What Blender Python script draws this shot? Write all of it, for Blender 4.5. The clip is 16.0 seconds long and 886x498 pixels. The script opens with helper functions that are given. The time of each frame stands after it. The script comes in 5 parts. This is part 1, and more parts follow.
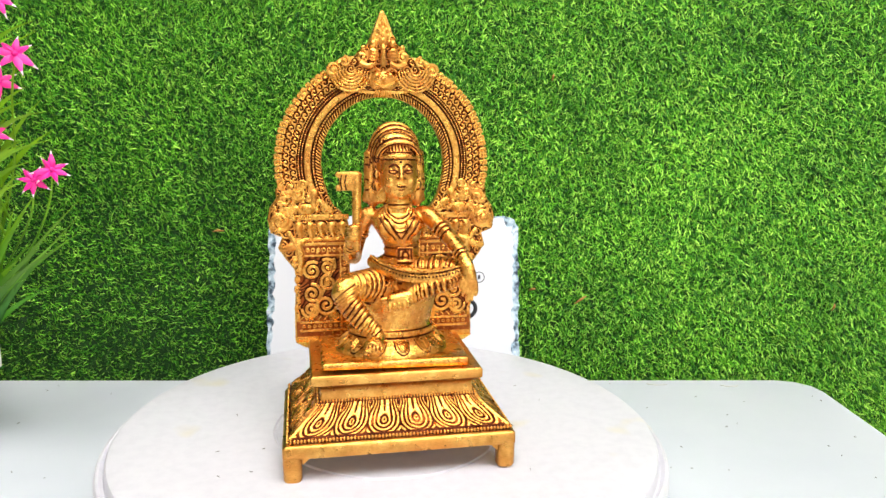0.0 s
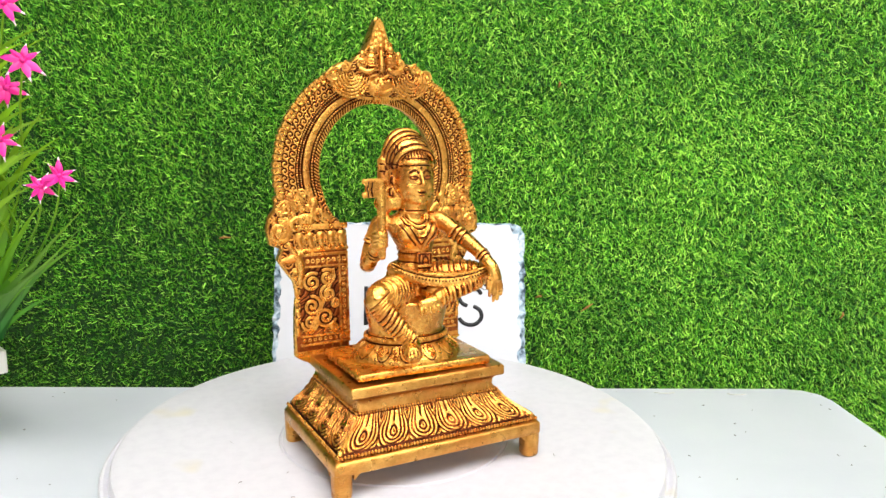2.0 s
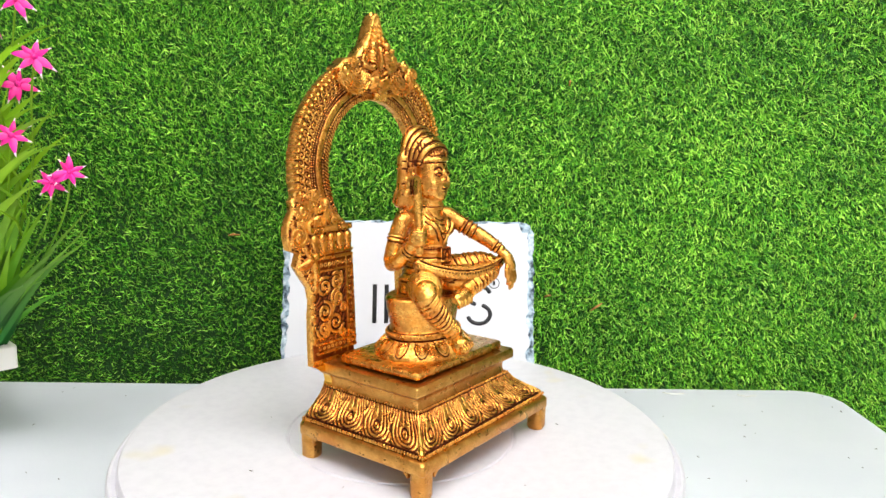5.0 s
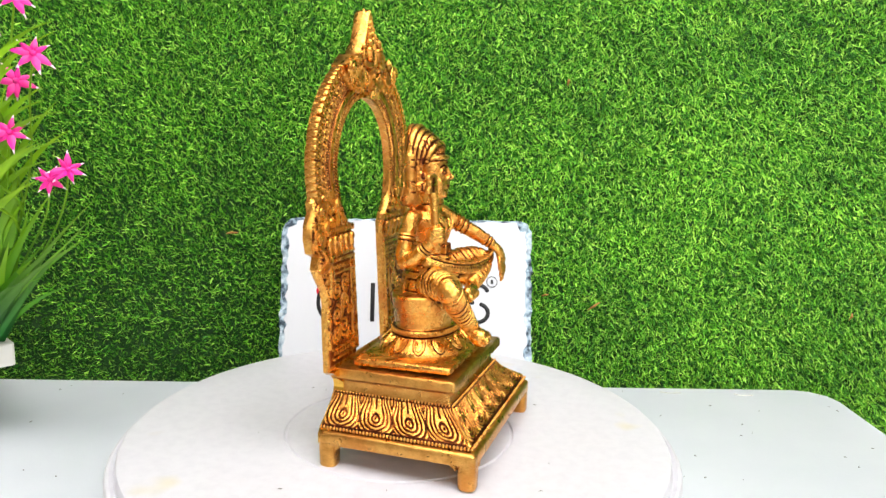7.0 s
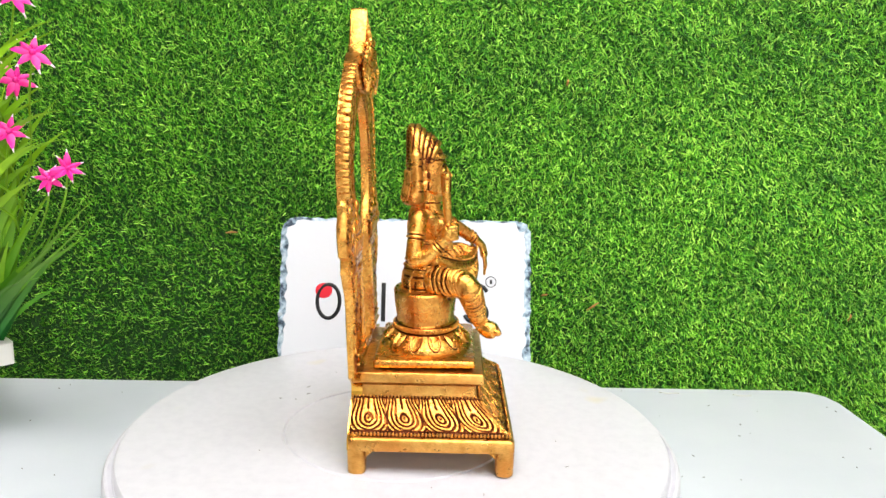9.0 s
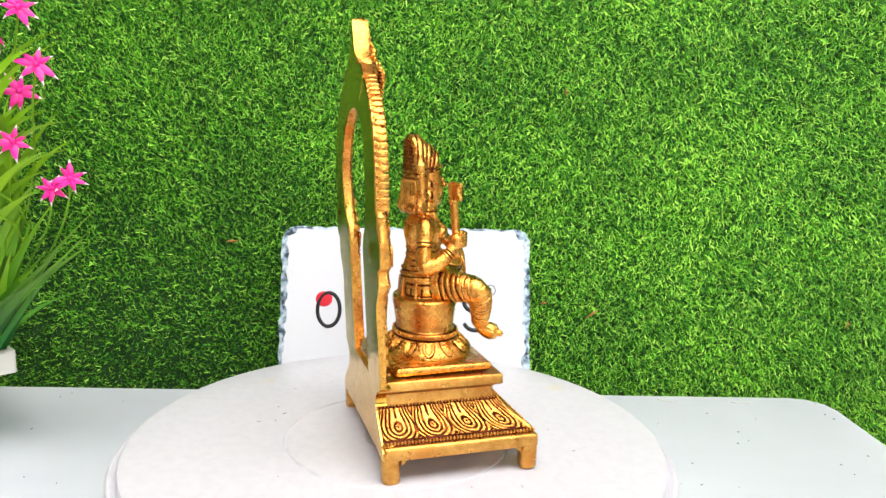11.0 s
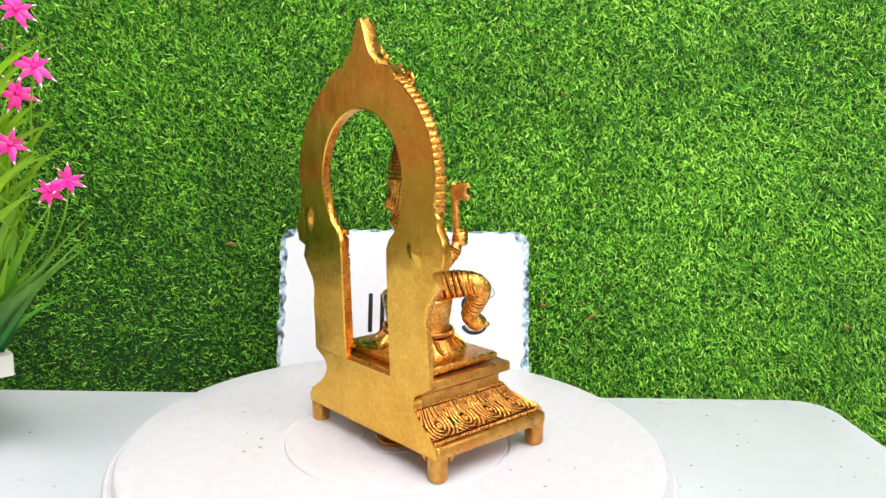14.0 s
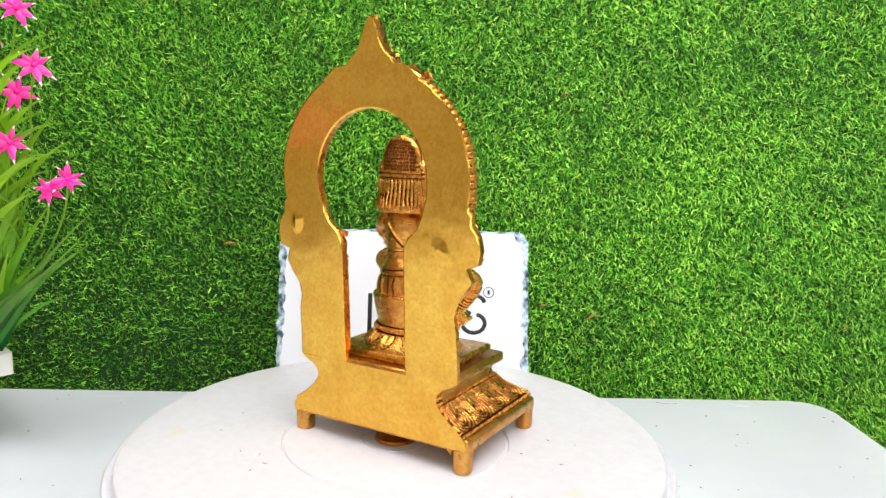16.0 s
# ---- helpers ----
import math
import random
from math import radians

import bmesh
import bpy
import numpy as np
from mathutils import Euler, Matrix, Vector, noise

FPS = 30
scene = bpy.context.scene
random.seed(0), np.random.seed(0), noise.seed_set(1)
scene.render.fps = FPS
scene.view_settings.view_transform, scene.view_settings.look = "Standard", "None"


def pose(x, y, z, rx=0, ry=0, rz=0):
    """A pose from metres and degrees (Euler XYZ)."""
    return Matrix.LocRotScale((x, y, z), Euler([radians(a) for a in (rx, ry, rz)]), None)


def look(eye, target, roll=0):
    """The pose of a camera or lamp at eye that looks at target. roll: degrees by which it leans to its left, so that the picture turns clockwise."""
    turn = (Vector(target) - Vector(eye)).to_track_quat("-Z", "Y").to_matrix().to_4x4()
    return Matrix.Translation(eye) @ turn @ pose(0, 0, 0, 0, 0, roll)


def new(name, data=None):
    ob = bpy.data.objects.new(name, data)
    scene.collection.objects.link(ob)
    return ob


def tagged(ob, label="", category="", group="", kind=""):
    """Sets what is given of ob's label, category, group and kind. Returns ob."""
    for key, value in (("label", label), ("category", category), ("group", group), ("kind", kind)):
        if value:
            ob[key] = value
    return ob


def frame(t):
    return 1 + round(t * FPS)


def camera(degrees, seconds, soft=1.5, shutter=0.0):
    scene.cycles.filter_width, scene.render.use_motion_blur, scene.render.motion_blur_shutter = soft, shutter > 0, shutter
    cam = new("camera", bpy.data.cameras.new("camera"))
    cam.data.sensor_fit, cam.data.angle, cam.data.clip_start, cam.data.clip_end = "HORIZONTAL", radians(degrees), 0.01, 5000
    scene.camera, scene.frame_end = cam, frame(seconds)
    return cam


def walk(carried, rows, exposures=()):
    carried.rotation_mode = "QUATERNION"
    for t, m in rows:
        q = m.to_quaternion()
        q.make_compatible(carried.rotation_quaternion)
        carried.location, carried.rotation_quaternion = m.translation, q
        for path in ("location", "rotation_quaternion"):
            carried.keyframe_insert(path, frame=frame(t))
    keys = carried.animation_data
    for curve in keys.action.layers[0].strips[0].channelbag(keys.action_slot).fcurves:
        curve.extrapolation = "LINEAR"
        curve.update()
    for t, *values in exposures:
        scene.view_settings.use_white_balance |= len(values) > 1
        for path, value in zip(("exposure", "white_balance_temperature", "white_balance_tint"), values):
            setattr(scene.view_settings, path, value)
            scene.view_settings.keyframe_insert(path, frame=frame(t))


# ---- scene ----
cam = camera(60.67, 16.0)

# seconds, eye x, y, z, heading, tilt, roll
PATH = (
    (0, 0.0226, -0.4018, 0.1720, 1.024, -10.101, 0.340),
    (0.5, 0.0224, -0.4013, 0.1717, 0.883, -9.930, 0.327),
    (1, 0.0222, -0.4006, 0.1709, 0.713, -9.705, 0.329),
    (1.5, 0.0226, -0.4010, 0.1708, 0.613, -9.528, 0.340),
    (2, 0.0223, -0.4008, 0.1710, 0.581, -9.491, 0.357),
    (2.5, 0.0224, -0.4007, 0.1715, 0.456, -9.480, 0.380),
    (3, 0.0222, -0.3997, 0.1710, 0.273, -9.479, 0.403),
    (3.5, 0.0232, -0.4000, 0.1706, -0.004, -9.452, 0.448),
    (4, 0.0240, -0.3998, 0.1702, -0.277, -9.465, 0.489),
    (6.5, 0.0222, -0.4000, 0.1699, -0.003, -9.631, 0.779),
    (7, 0.0228, -0.4003, 0.1697, 0.004, -9.600, 0.809),
    (7.5, 0.0232, -0.3996, 0.1694, -0.011, -9.605, 0.865),
    (8, 0.0233, -0.3996, 0.1694, 0.019, -9.648, 0.929),
    (8.5, 0.0231, -0.3995, 0.1692, 0.043, -9.644, 0.949),
    (9, 0.0234, -0.4009, 0.1693, 0.018, -9.559, 0.930),
    (11.5, 0.0235, -0.4044, 0.1712, 0.058, -8.907, 0.831),
    (12, 0.0235, -0.4041, 0.1709, 0.092, -8.836, 0.800),
    (12.5, 0.0229, -0.4037, 0.1720, 0.138, -8.884, 0.804),
    (13, 0.0235, -0.4039, 0.1711, 0.080, -8.791, 0.779),
    (13.5, 0.0235, -0.4037, 0.1707, 0.090, -8.797, 0.771),
    (14, 0.0239, -0.4037, 0.1703, 0.075, -8.788, 0.795),
    (14.5, 0.0240, -0.4036, 0.1706, 0.069, -8.846, 0.849),
    (15, 0.0240, -0.4037, 0.1703, 0.073, -8.821, 0.864),
    (15.5, 0.0236, -0.4040, 0.1688, 0.136, -8.687, 0.863),
    (16, 0.0238, -0.4037, 0.1695, 0.118, -8.727, 0.930),
)
# seconds, turn of the turntable in degrees
SPIN = (
    (0, 9.61),
    (0.5, 13.90),
    (1, 18.27),
    (1.5, 22.81),
    (2, 27.64),
    (2.5, 32.38),
    (3, 36.84),
    (3.5, 40.97),
    (4, 44.93),
    (6.5, 66.60),
    (7, 71.18),
    (7.5, 75.73),
    (8, 80.26),
    (8.5, 84.75),
    (9, 89.19),
    (11.5, 110.98),
    (12, 115.29),
    (12.5, 119.57),
    (13, 123.81),
    (13.5, 128.02),
    (14, 132.22),
    (14.5, 136.39),
    (15, 140.56),
    (15.5, 144.73),
    (16, 148.89),
)


def aim(heading, tilt, roll):
    h, t = radians(heading), radians(tilt)
    way = Vector((math.sin(h) * math.cos(t), math.cos(h) * math.cos(t), math.sin(t)))
    turn = way.to_track_quat("-Z", "Y").to_matrix().to_4x4()
    return turn @ pose(0, 0, 0, 0, 0, roll)


walk(cam, [(t, Matrix.Translation((x, y, z)) @ aim(h, p, r)) for t, x, y, z, h, p, r in PATH], exposures=((0, 0.0), (16, 0.0)))

# ---- world and light ----
world = bpy.data.worlds.new("world")
scene.world = world
world.use_nodes = True
world.node_tree.nodes["Background"].inputs[0].default_value = (0.8, 0.9, 1.0, 1)
world.node_tree.nodes["Background"].inputs[1].default_value = 0.25


def area_lamp(name, eye, target, w, h, watts, colour):
    data = bpy.data.lights.new(name, "AREA")
    data.shape, data.size, data.size_y, data.energy, data.color = "RECTANGLE", w, h, watts, colour
    ob = new(name, data)
    ob.matrix_world = look(eye, target)
    return ob


# added area lamps for overhead and front light; no fixture is known
area_lamp("ceiling_lamp", (0.35, -0.75, 1.725), (0.35, -0.75, 0.0), 2.2, 1.2, 23, (1.0, 0.97, 0.98))
area_lamp("window_lamp", (0.80, -2.30, 0.95), (0.80, 0, 0.95), 1.1, 1.0, 19.5, (0.90, 0.96, 1.0))


# ---- materials ----
def material(name, colour, rough=0.5, metal=0.0):
    m = bpy.data.materials.new(name)
    m.use_nodes = True
    b = m.node_tree.nodes["Principled BSDF"]
    b.inputs["Base Color"].default_value = (*colour, 1)
    b.inputs["Roughness"].default_value = rough
    b.inputs["Metallic"].default_value = metal
    return m


def shader(m):
    return m.node_tree.nodes["Principled BSDF"]


def link(m, a, b):
    m.node_tree.links.new(a, b)


def node(m, kind, **values):
    n = m.node_tree.nodes.new(kind)
    for key, value in values.items():
        n.inputs[key.replace("_", " ")].default_value = value
    return n


def coords(m):
    return m.node_tree.nodes.new("ShaderNodeTexCoord").outputs["Object"]


def ramp(m, fac, stops):
    n = m.node_tree.nodes.new("ShaderNodeValToRGB")
    e = n.color_ramp.elements
    while len(e) < len(stops):
        e.new(0.5)
    for i, (p, c) in enumerate(stops):
        e[i].position, e[i].color = p, (*c, 1)
    link(m, fac, n.inputs[0])
    return n.outputs[0]


def spots(m, scale, detail=3.0, rough=0.55, stretch=None):
    n = node(m, "ShaderNodeTexNoise", Scale=scale, Detail=detail, Roughness=rough)
    src = coords(m)
    if stretch:
        mp = m.node_tree.nodes.new("ShaderNodeMapping")
        mp.inputs["Scale"].default_value = stretch
        link(m, src, mp.inputs[0])
        src = mp.outputs[0]
    link(m, src, n.inputs["Vector"])
    return n.outputs[0]


def mixed(m, fac, a, b, mode="MIX"):
    n = m.node_tree.nodes.new("ShaderNodeMix")
    n.data_type, n.blend_type = "RGBA", mode
    for sock, v in ((n.inputs[0], fac), (n.inputs[6], a), (n.inputs[7], b)):
        if isinstance(v, tuple):
            sock.default_value = (*v, 1)
        elif isinstance(v, (int, float)):
            sock.default_value = v
        else:
            link(m, v, sock)
    return n.outputs[2]


def bump(m, fac, strength, distance):
    n = node(m, "ShaderNodeBump", Strength=strength, Distance=distance)
    link(m, fac, n.inputs["Height"])
    link(m, n.outputs[0], shader(m).inputs["Normal"])


def brass(name, light, dark, rough, grain, stretch=None, blotch=150, relief=0.14, wash=None, marks=0.0):
    m = material(name, light, rough, 1.0)
    tone = ramp(m, spots(m, blotch, 5, 0.62), [(0.36, dark), (0.58, light)])
    if wash:
        # reddish lacquer left in broad clouds
        cloud = ramp(m, spots(m, 46, 4, 0.65), [(0.46, (0, 0, 0)), (0.66, (0.75, 0.75, 0.75))])
        tone = mixed(m, cloud, tone, wash)
    fine = ramp(m, spots(m, grain, 3, 0.6, stretch), [(0.3, (0.82, 0.78, 0.7)), (0.65, (1, 1, 1))])
    link(m, mixed(m, 1.0, tone, fine, "MULTIPLY"), shader(m).inputs["Base Color"])
    gloss = ramp(m, spots(m, 220, 4), [(0.3, (rough - 0.07,) * 3), (0.7, (rough + 0.12,) * 3)])
    link(m, gloss, shader(m).inputs["Roughness"])
    height = spots(m, grain, 3, 0.6, stretch)
    if marks:
        # crossing file strokes
        strokes = ramp(m, spots(m, 90, 3, 0.7, (9, 1, 0.9)), [(0.40, (0, 0, 0)), (0.62, (1, 1, 1))])
        height = mixed(m, marks, height, strokes)
    bump(m, height, relief, 0.0005)
    return m


BRASS = brass("cast_brass", (0.94, 0.525, 0.122), (0.76, 0.36, 0.07), 0.26, 1100, None, 420, 0.55, (0.66, 0.24, 0.055))
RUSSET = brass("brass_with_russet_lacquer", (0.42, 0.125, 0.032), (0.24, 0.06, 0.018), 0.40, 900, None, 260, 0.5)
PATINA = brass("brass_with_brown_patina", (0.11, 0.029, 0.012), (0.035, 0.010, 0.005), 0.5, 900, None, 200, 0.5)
BRUSHED = brass("filed_brass", (0.78, 0.43, 0.115), (0.57, 0.275, 0.06), 0.30, 600, (1, 1, 5), 130, 0.35, (0.68, 0.29, 0.065))
POLISHED = brass("polished_brass", (0.95, 0.575, 0.105), (0.86, 0.49, 0.075), 0.14, 500, None, 60, 0.10, (0.88, 0.49, 0.08), 0.6)
# the filed back is not quite flat
swell = node(POLISHED, "ShaderNodeBump", Strength=0.35, Distance=0.0022)
link(POLISHED, spots(POLISHED, 30, 2), swell.inputs["Height"])
for n in POLISHED.node_tree.nodes:
    if n.bl_idname == "ShaderNodeBump" and n != swell:
        link(POLISHED, swell.outputs[0], n.inputs["Normal"])

WHITE_PLASTIC = material("white_plastic", (0.86, 0.84, 0.82), 0.32)
stain = ramp(WHITE_PLASTIC, spots(WHITE_PLASTIC, 22, 2), [(0.64, (0.598, 0.590, 0.650)), (0.74, (0.60, 0.555, 0.47))])
scuff = ramp(WHITE_PLASTIC, spots(WHITE_PLASTIC, 160, 3), [(0.3, (0.93, 0.93, 0.94)), (0.6, (1, 1, 1))])
link(WHITE_PLASTIC, mixed(WHITE_PLASTIC, 1.0, stain, scuff, "MULTIPLY"), shader(WHITE_PLASTIC).inputs["Base Color"])
bump(WHITE_PLASTIC, spots(WHITE_PLASTIC, 90, 2), 0.1, 0.001)

TABLE_WHITE = material("white_laminate", (0.70, 0.73, 0.75), 0.38)
tone = ramp(TABLE_WHITE, spots(TABLE_WHITE, 9, 4), [(0.3, (0.60, 0.63, 0.71)), (0.7, (0.67, 0.695, 0.77))])
link(TABLE_WHITE, tone, shader(TABLE_WHITE).inputs["Base Color"])
bump(TABLE_WHITE, spots(TABLE_WHITE, 400, 2), 0.08, 0.0006)

GRASS = material("plastic_turf", (0.08, 0.22, 0.02), 0.55)
geo = GRASS.node_tree.nodes.new("ShaderNodeNewGeometry")
hue = ramp(GRASS, geo.outputs["Random Per Island"], [(0.0, (0.008, 0.07, 0.007)), (0.35, (0.052, 0.27, 0.018)), (0.7, (0.225, 0.66, 0.040)), (1.0, (0.56, 0.97, 0.14))])
patch = ramp(GRASS, spots(GRASS, 14, 3), [(0.3, (0.70, 0.75, 0.75)), (0.7, (1.1, 1.08, 1.0))])
link(GRASS, mixed(GRASS, 1.0, hue, patch, "MULTIPLY"), shader(GRASS).inputs["Base Color"])
shader(GRASS).inputs["Specular IOR Level"].default_value = 0.25
TURF_BACK = material("turf_backing", (0.012, 0.05, 0.008), 0.9)
link(TURF_BACK, ramp(TURF_BACK, spots(TURF_BACK, 300, 3), [(0.3, (0.006, 0.03, 0.005)), (0.7, (0.02, 0.08, 0.012))]), shader(TURF_BACK).inputs["Base Color"])

SIGN_WHITE = material("white_printed_slate", (0.66, 0.675, 0.73), 0.45)
bump(SIGN_WHITE, spots(SIGN_WHITE, 120, 3), 0.12, 0.001)
SLATE = material("chipped_slate_edge", (0.45, 0.55, 0.66), 0.7)
link(SLATE, ramp(SLATE, spots(SLATE, 150, 4), [(0.36, (0.03, 0.05, 0.08)), (0.5, (0.35, 0.47, 0.58)), (0.7, (0.68, 0.75, 0.82))]), shader(SLATE).inputs["Base Color"])
bump(SLATE, spots(SLATE, 260, 4), 0.8, 0.002)
INK = material("black_print", (0.006, 0.006, 0.008), 0.4)
RED_INK = material("red_print", (0.65, 0.01, 0.03), 0.4)

LEAF = material("plastic_leaf", (0.10, 0.30, 0.03), 0.42)
shader(LEAF).inputs["Specular IOR Level"].default_value = 0.3
info = LEAF.node_tree.nodes.new("ShaderNodeObjectInfo")
leaf_hue = ramp(LEAF, info.outputs["Random"], [(0.0, (0.006, 0.10, 0.018)), (0.4, (0.018, 0.20, 0.014)), (0.75, (0.09, 0.36, 0.012)), (1.0, (0.22, 0.46, 0.02))])
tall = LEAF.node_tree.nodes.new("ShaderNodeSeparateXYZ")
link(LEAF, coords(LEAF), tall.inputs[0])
# leaf colour mixes from deep green low down to lime higher up
lime_mix = ramp(LEAF, tall.outputs["Z"], [(0.035, (0, 0, 0)), (0.13, (0.75, 0.75, 0.75))])
leaf_hue = mixed(LEAF, lime_mix, leaf_hue, (0.26, 0.48, 0.010))
vein = ramp(LEAF, spots(LEAF, 40, 2), [(0.3, (0.75, 0.85, 0.75)), (0.7, (1.15, 1.1, 1.0))])
link(LEAF, mixed(LEAF, 1.0, leaf_hue, vein, "MULTIPLY"), shader(LEAF).inputs["Base Color"])
PETAL_PINK = material("pink_plastic_petal", (0.82, 0.03, 0.30), 0.45)
link(PETAL_PINK, ramp(PETAL_PINK, spots(PETAL_PINK, 70, 2), [(0.3, (0.72, 0.004, 0.20)), (0.7, (0.85, 0.016, 0.36))]), shader(PETAL_PINK).inputs["Base Color"])
PETAL_TIP = material("pale_petal_tip", (0.86, 0.62, 0.72), 0.45)
POT_WHITE = material("white_planter", (0.75, 0.74, 0.70), 0.4)
bump(POT_WHITE, spots(POT_WHITE, 100, 3), 0.15, 0.001)
SOIL = material("dark_planter_filling", (0.05, 0.045, 0.03), 0.95)
bump(SOIL, spots(SOIL, 200, 4), 1.0, 0.004)
WALL_PAINT = material("cream_wall_paint", (0.56, 0.52, 0.45), 0.8)
bump(WALL_PAINT, spots(WALL_PAINT, 60, 4), 0.2, 0.002)
FLOOR_TILE = material("grey_floor", (0.34, 0.32, 0.30), 0.4)
link(FLOOR_TILE, ramp(FLOOR_TILE, spots(FLOOR_TILE, 6, 5), [(0.3, (0.28, 0.26, 0.25)), (0.7, (0.40, 0.38, 0.35))]), shader(FLOOR_TILE).inputs["Base Color"])
DARK_BITS = material("dry_grass_crumbs", (0.10, 0.09, 0.06), 0.9)
BROWN_BLADE = material("dead_turf_blade", (0.40, 0.19, 0.05), 0.7)
ADDED_GLASS = material("added_glass", (0.9, 0.95, 1.0), 0.05)
shader(ADDED_GLASS).inputs["Transmission Weight"].default_value = 1.0
FRAME_WHITE = material("white_frame_paint", (0.75, 0.75, 0.73), 0.4)
LAMP_WHITE = material("lamp_diffuser", (0.9, 0.9, 0.9), 0.5)
shader(LAMP_WHITE).inputs["Emission Color"].default_value = (1.0, 0.97, 0.9, 1)
shader(LAMP_WHITE).inputs["Emission Strength"].default_value = 6.0


# ---- mesh tools ----
class Shape:
    """Closed pieces gathered into one mesh, each with a material slot."""

    def __init__(self):
        self.v, self.f, self.m = [], [], []

    def add(self, verts, faces, mat=0):
        k = len(self.v)
        self.v.extend(tuple(p) for p in verts)
        self.f.extend(tuple(i + k for i in q) for q in faces)
        self.m.extend([mat] * len(faces))

    def rings(self, rings, mat=0, closed=False):
        n = len(rings[0])
        verts = [p for r in rings for p in r]
        faces = []
        for j in range(len(rings) - 1 + closed):
            a, b = j * n, ((j + 1) % len(rings)) * n
            for i in range(n):
                faces.append((a + i, a + (i + 1) % n, b + (i + 1) % n, b + i))
        if not closed:
            faces.append(tuple(reversed(range(n))))
            faces.append(tuple(range((len(rings) - 1) * n, len(rings) * n)))
        self.add(verts, faces, mat)

    def tube(self, pts, radii, seg=8, mat=0, flat=1.0, fine=0, loop=False):
        pts = [Vector(p) for p in pts]
        if not isinstance(radii, (list, tuple)):
            radii = [radii] * len(pts)
        if fine:
            pts, radii = spline(pts, radii, fine)
        rings = []
        side = None
        for i, p in enumerate(pts):
            if loop:
                d = pts[(i + 1) % len(pts)] - pts[i - 1]
            else:
                d = pts[min(i + 1, len(pts) - 1)] - pts[max(i - 1, 0)]
            d.normalize()
            if side is None:
                side = d.cross(Vector((0, 1, 0)))
                if side.length < 0.2:
                    side = d.cross(Vector((1, 0, 0)))
            side = side - d * side.dot(d)
            side.normalize()
            up = side.cross(d)
            r = radii[i]
            rings.append([p + side * (r * math.cos(a)) + up * (r * flat * math.sin(a)) for a in (2 * math.pi * k / seg for k in range(seg))])
        if not loop and radii[0] > 0:
            def cap(ring, p, q):
                d = (p - q).normalized() * ((ring[0] - p).length * 0.55)
                return [p + (s - p) * 0.6 + d for s in ring]
            first = cap(rings[0], pts[0], pts[1])
            last = cap(rings[-1], pts[-1], pts[-2])
            rings = [first] + rings + [last]
        self.rings(rings, mat, loop)

    def ball(self, c, r, seg=10, mat=0, turn=None):
        r = r if isinstance(r, (tuple, list)) else (r, r, r)
        n = max(4, seg // 2 + 1)
        rings = []
        for j in range(n):
            a = math.pi * (j + 0.35) / (n - 0.3)
            ring = []
            for i in range(seg):
                b = 2 * math.pi * i / seg
                p = Vector((r[0] * math.sin(a) * math.cos(b), r[1] * math.sin(a) * math.sin(b), -r[2] * math.cos(a)))
                if turn:
                    p = turn @ p
                ring.append(Vector(c) + p)
            rings.append(ring)
        self.rings(rings, mat)

    def box(self, lo, hi, bevel=0.0, mat=0, m=None):
        bm = bmesh.new()
        bmesh.ops.create_cube(bm, size=1)
        for v in bm.verts:
            v.co = Vector([lo[i] + (v.co[i] + 0.5) * (hi[i] - lo[i]) for i in range(3)])
        if bevel:
            bmesh.ops.bevel(bm, geom=bm.edges[:], offset=bevel, segments=2, affect="EDGES", profile=0.6)
        if m:
            bmesh.ops.transform(bm, matrix=m, verts=bm.verts[:])
        bm.verts.index_update()
        self.add([v.co.copy() for v in bm.verts], [[v.index for v in f.verts] for f in bm.faces], mat)
        bm.free()

    def oval(self, levels, seg=32, mat=0):
        """Stacked ovals: (z, centre x, centre y, half x, half y)."""
        self.rings([[(cx + rx * math.cos(a), cy + ry * math.sin(a), z) for a in (2 * math.pi * k / seg for k in range(seg))] for z, cx, cy, rx, ry in levels], mat)

    def slabbed(self, levels, mat=0, round_by=0.0012):
        """Stacked rectangles with rounded corners: (z, x0, x1, y0, y1)."""
        rings = []
        for z, x0, x1, y0, y1 in levels:
            ring = []
            for cx, cy, a0 in ((x1, y1, 0), (x0, y1, 90), (x0, y0, 180), (x1, y0, 270)):
                sx, sy = (1 if cx == x1 else -1), (1 if cy == y1 else -1)
                for k in range(4):
                    a = radians(a0 + 30 * k)
                    ring.append((cx - sx * round_by + round_by * math.cos(a), cy - sy * round_by + round_by * math.sin(a), z))
            rings.append(ring)
        self.rings(rings, mat)

    def mesh(self, name, mats, smooth=True):
        me = bpy.data.meshes.new(name)
        me.from_pydata(self.v, [], self.f)
        for m in mats:
            me.materials.append(m)
        me.polygons.foreach_set("material_index", self.m)
        if smooth:
            me.polygons.foreach_set("use_smooth", [True] * len(me.polygons))
            me.set_sharp_from_angle(angle=radians(42))
        me.update()
        return me


def spline(pts, radii, fine):
    out, rad = [], []
    n = len(pts)
    for i in range(n - 1):
        p0, p1, p2, p3 = pts[max(i - 1, 0)], pts[i], pts[i + 1], pts[min(i + 2, n - 1)]
        for k in range(fine):
            t = k / fine
            out.append(0.5 * (2 * p1 + (p2 - p0) * t + (2 * p0 - 5 * p1 + 4 * p2 - p3) * t * t + (3 * p1 - p0 - 3 * p2 + p3) * t ** 3))
            rad.append(radii[i] + (radii[i + 1] - radii[i]) * t)
    return out + [pts[-1]], rad + [radii[-1]]


def part(name, shape, mats, parent=None, label="", smooth=True):
    mats = mats if isinstance(mats, (list, tuple)) else [mats]
    data = shape if isinstance(shape, bpy.types.Mesh) else shape.mesh(name, mats, smooth)
    ob = new(name, data)
    ob.parent = parent
    return tagged(ob, label)


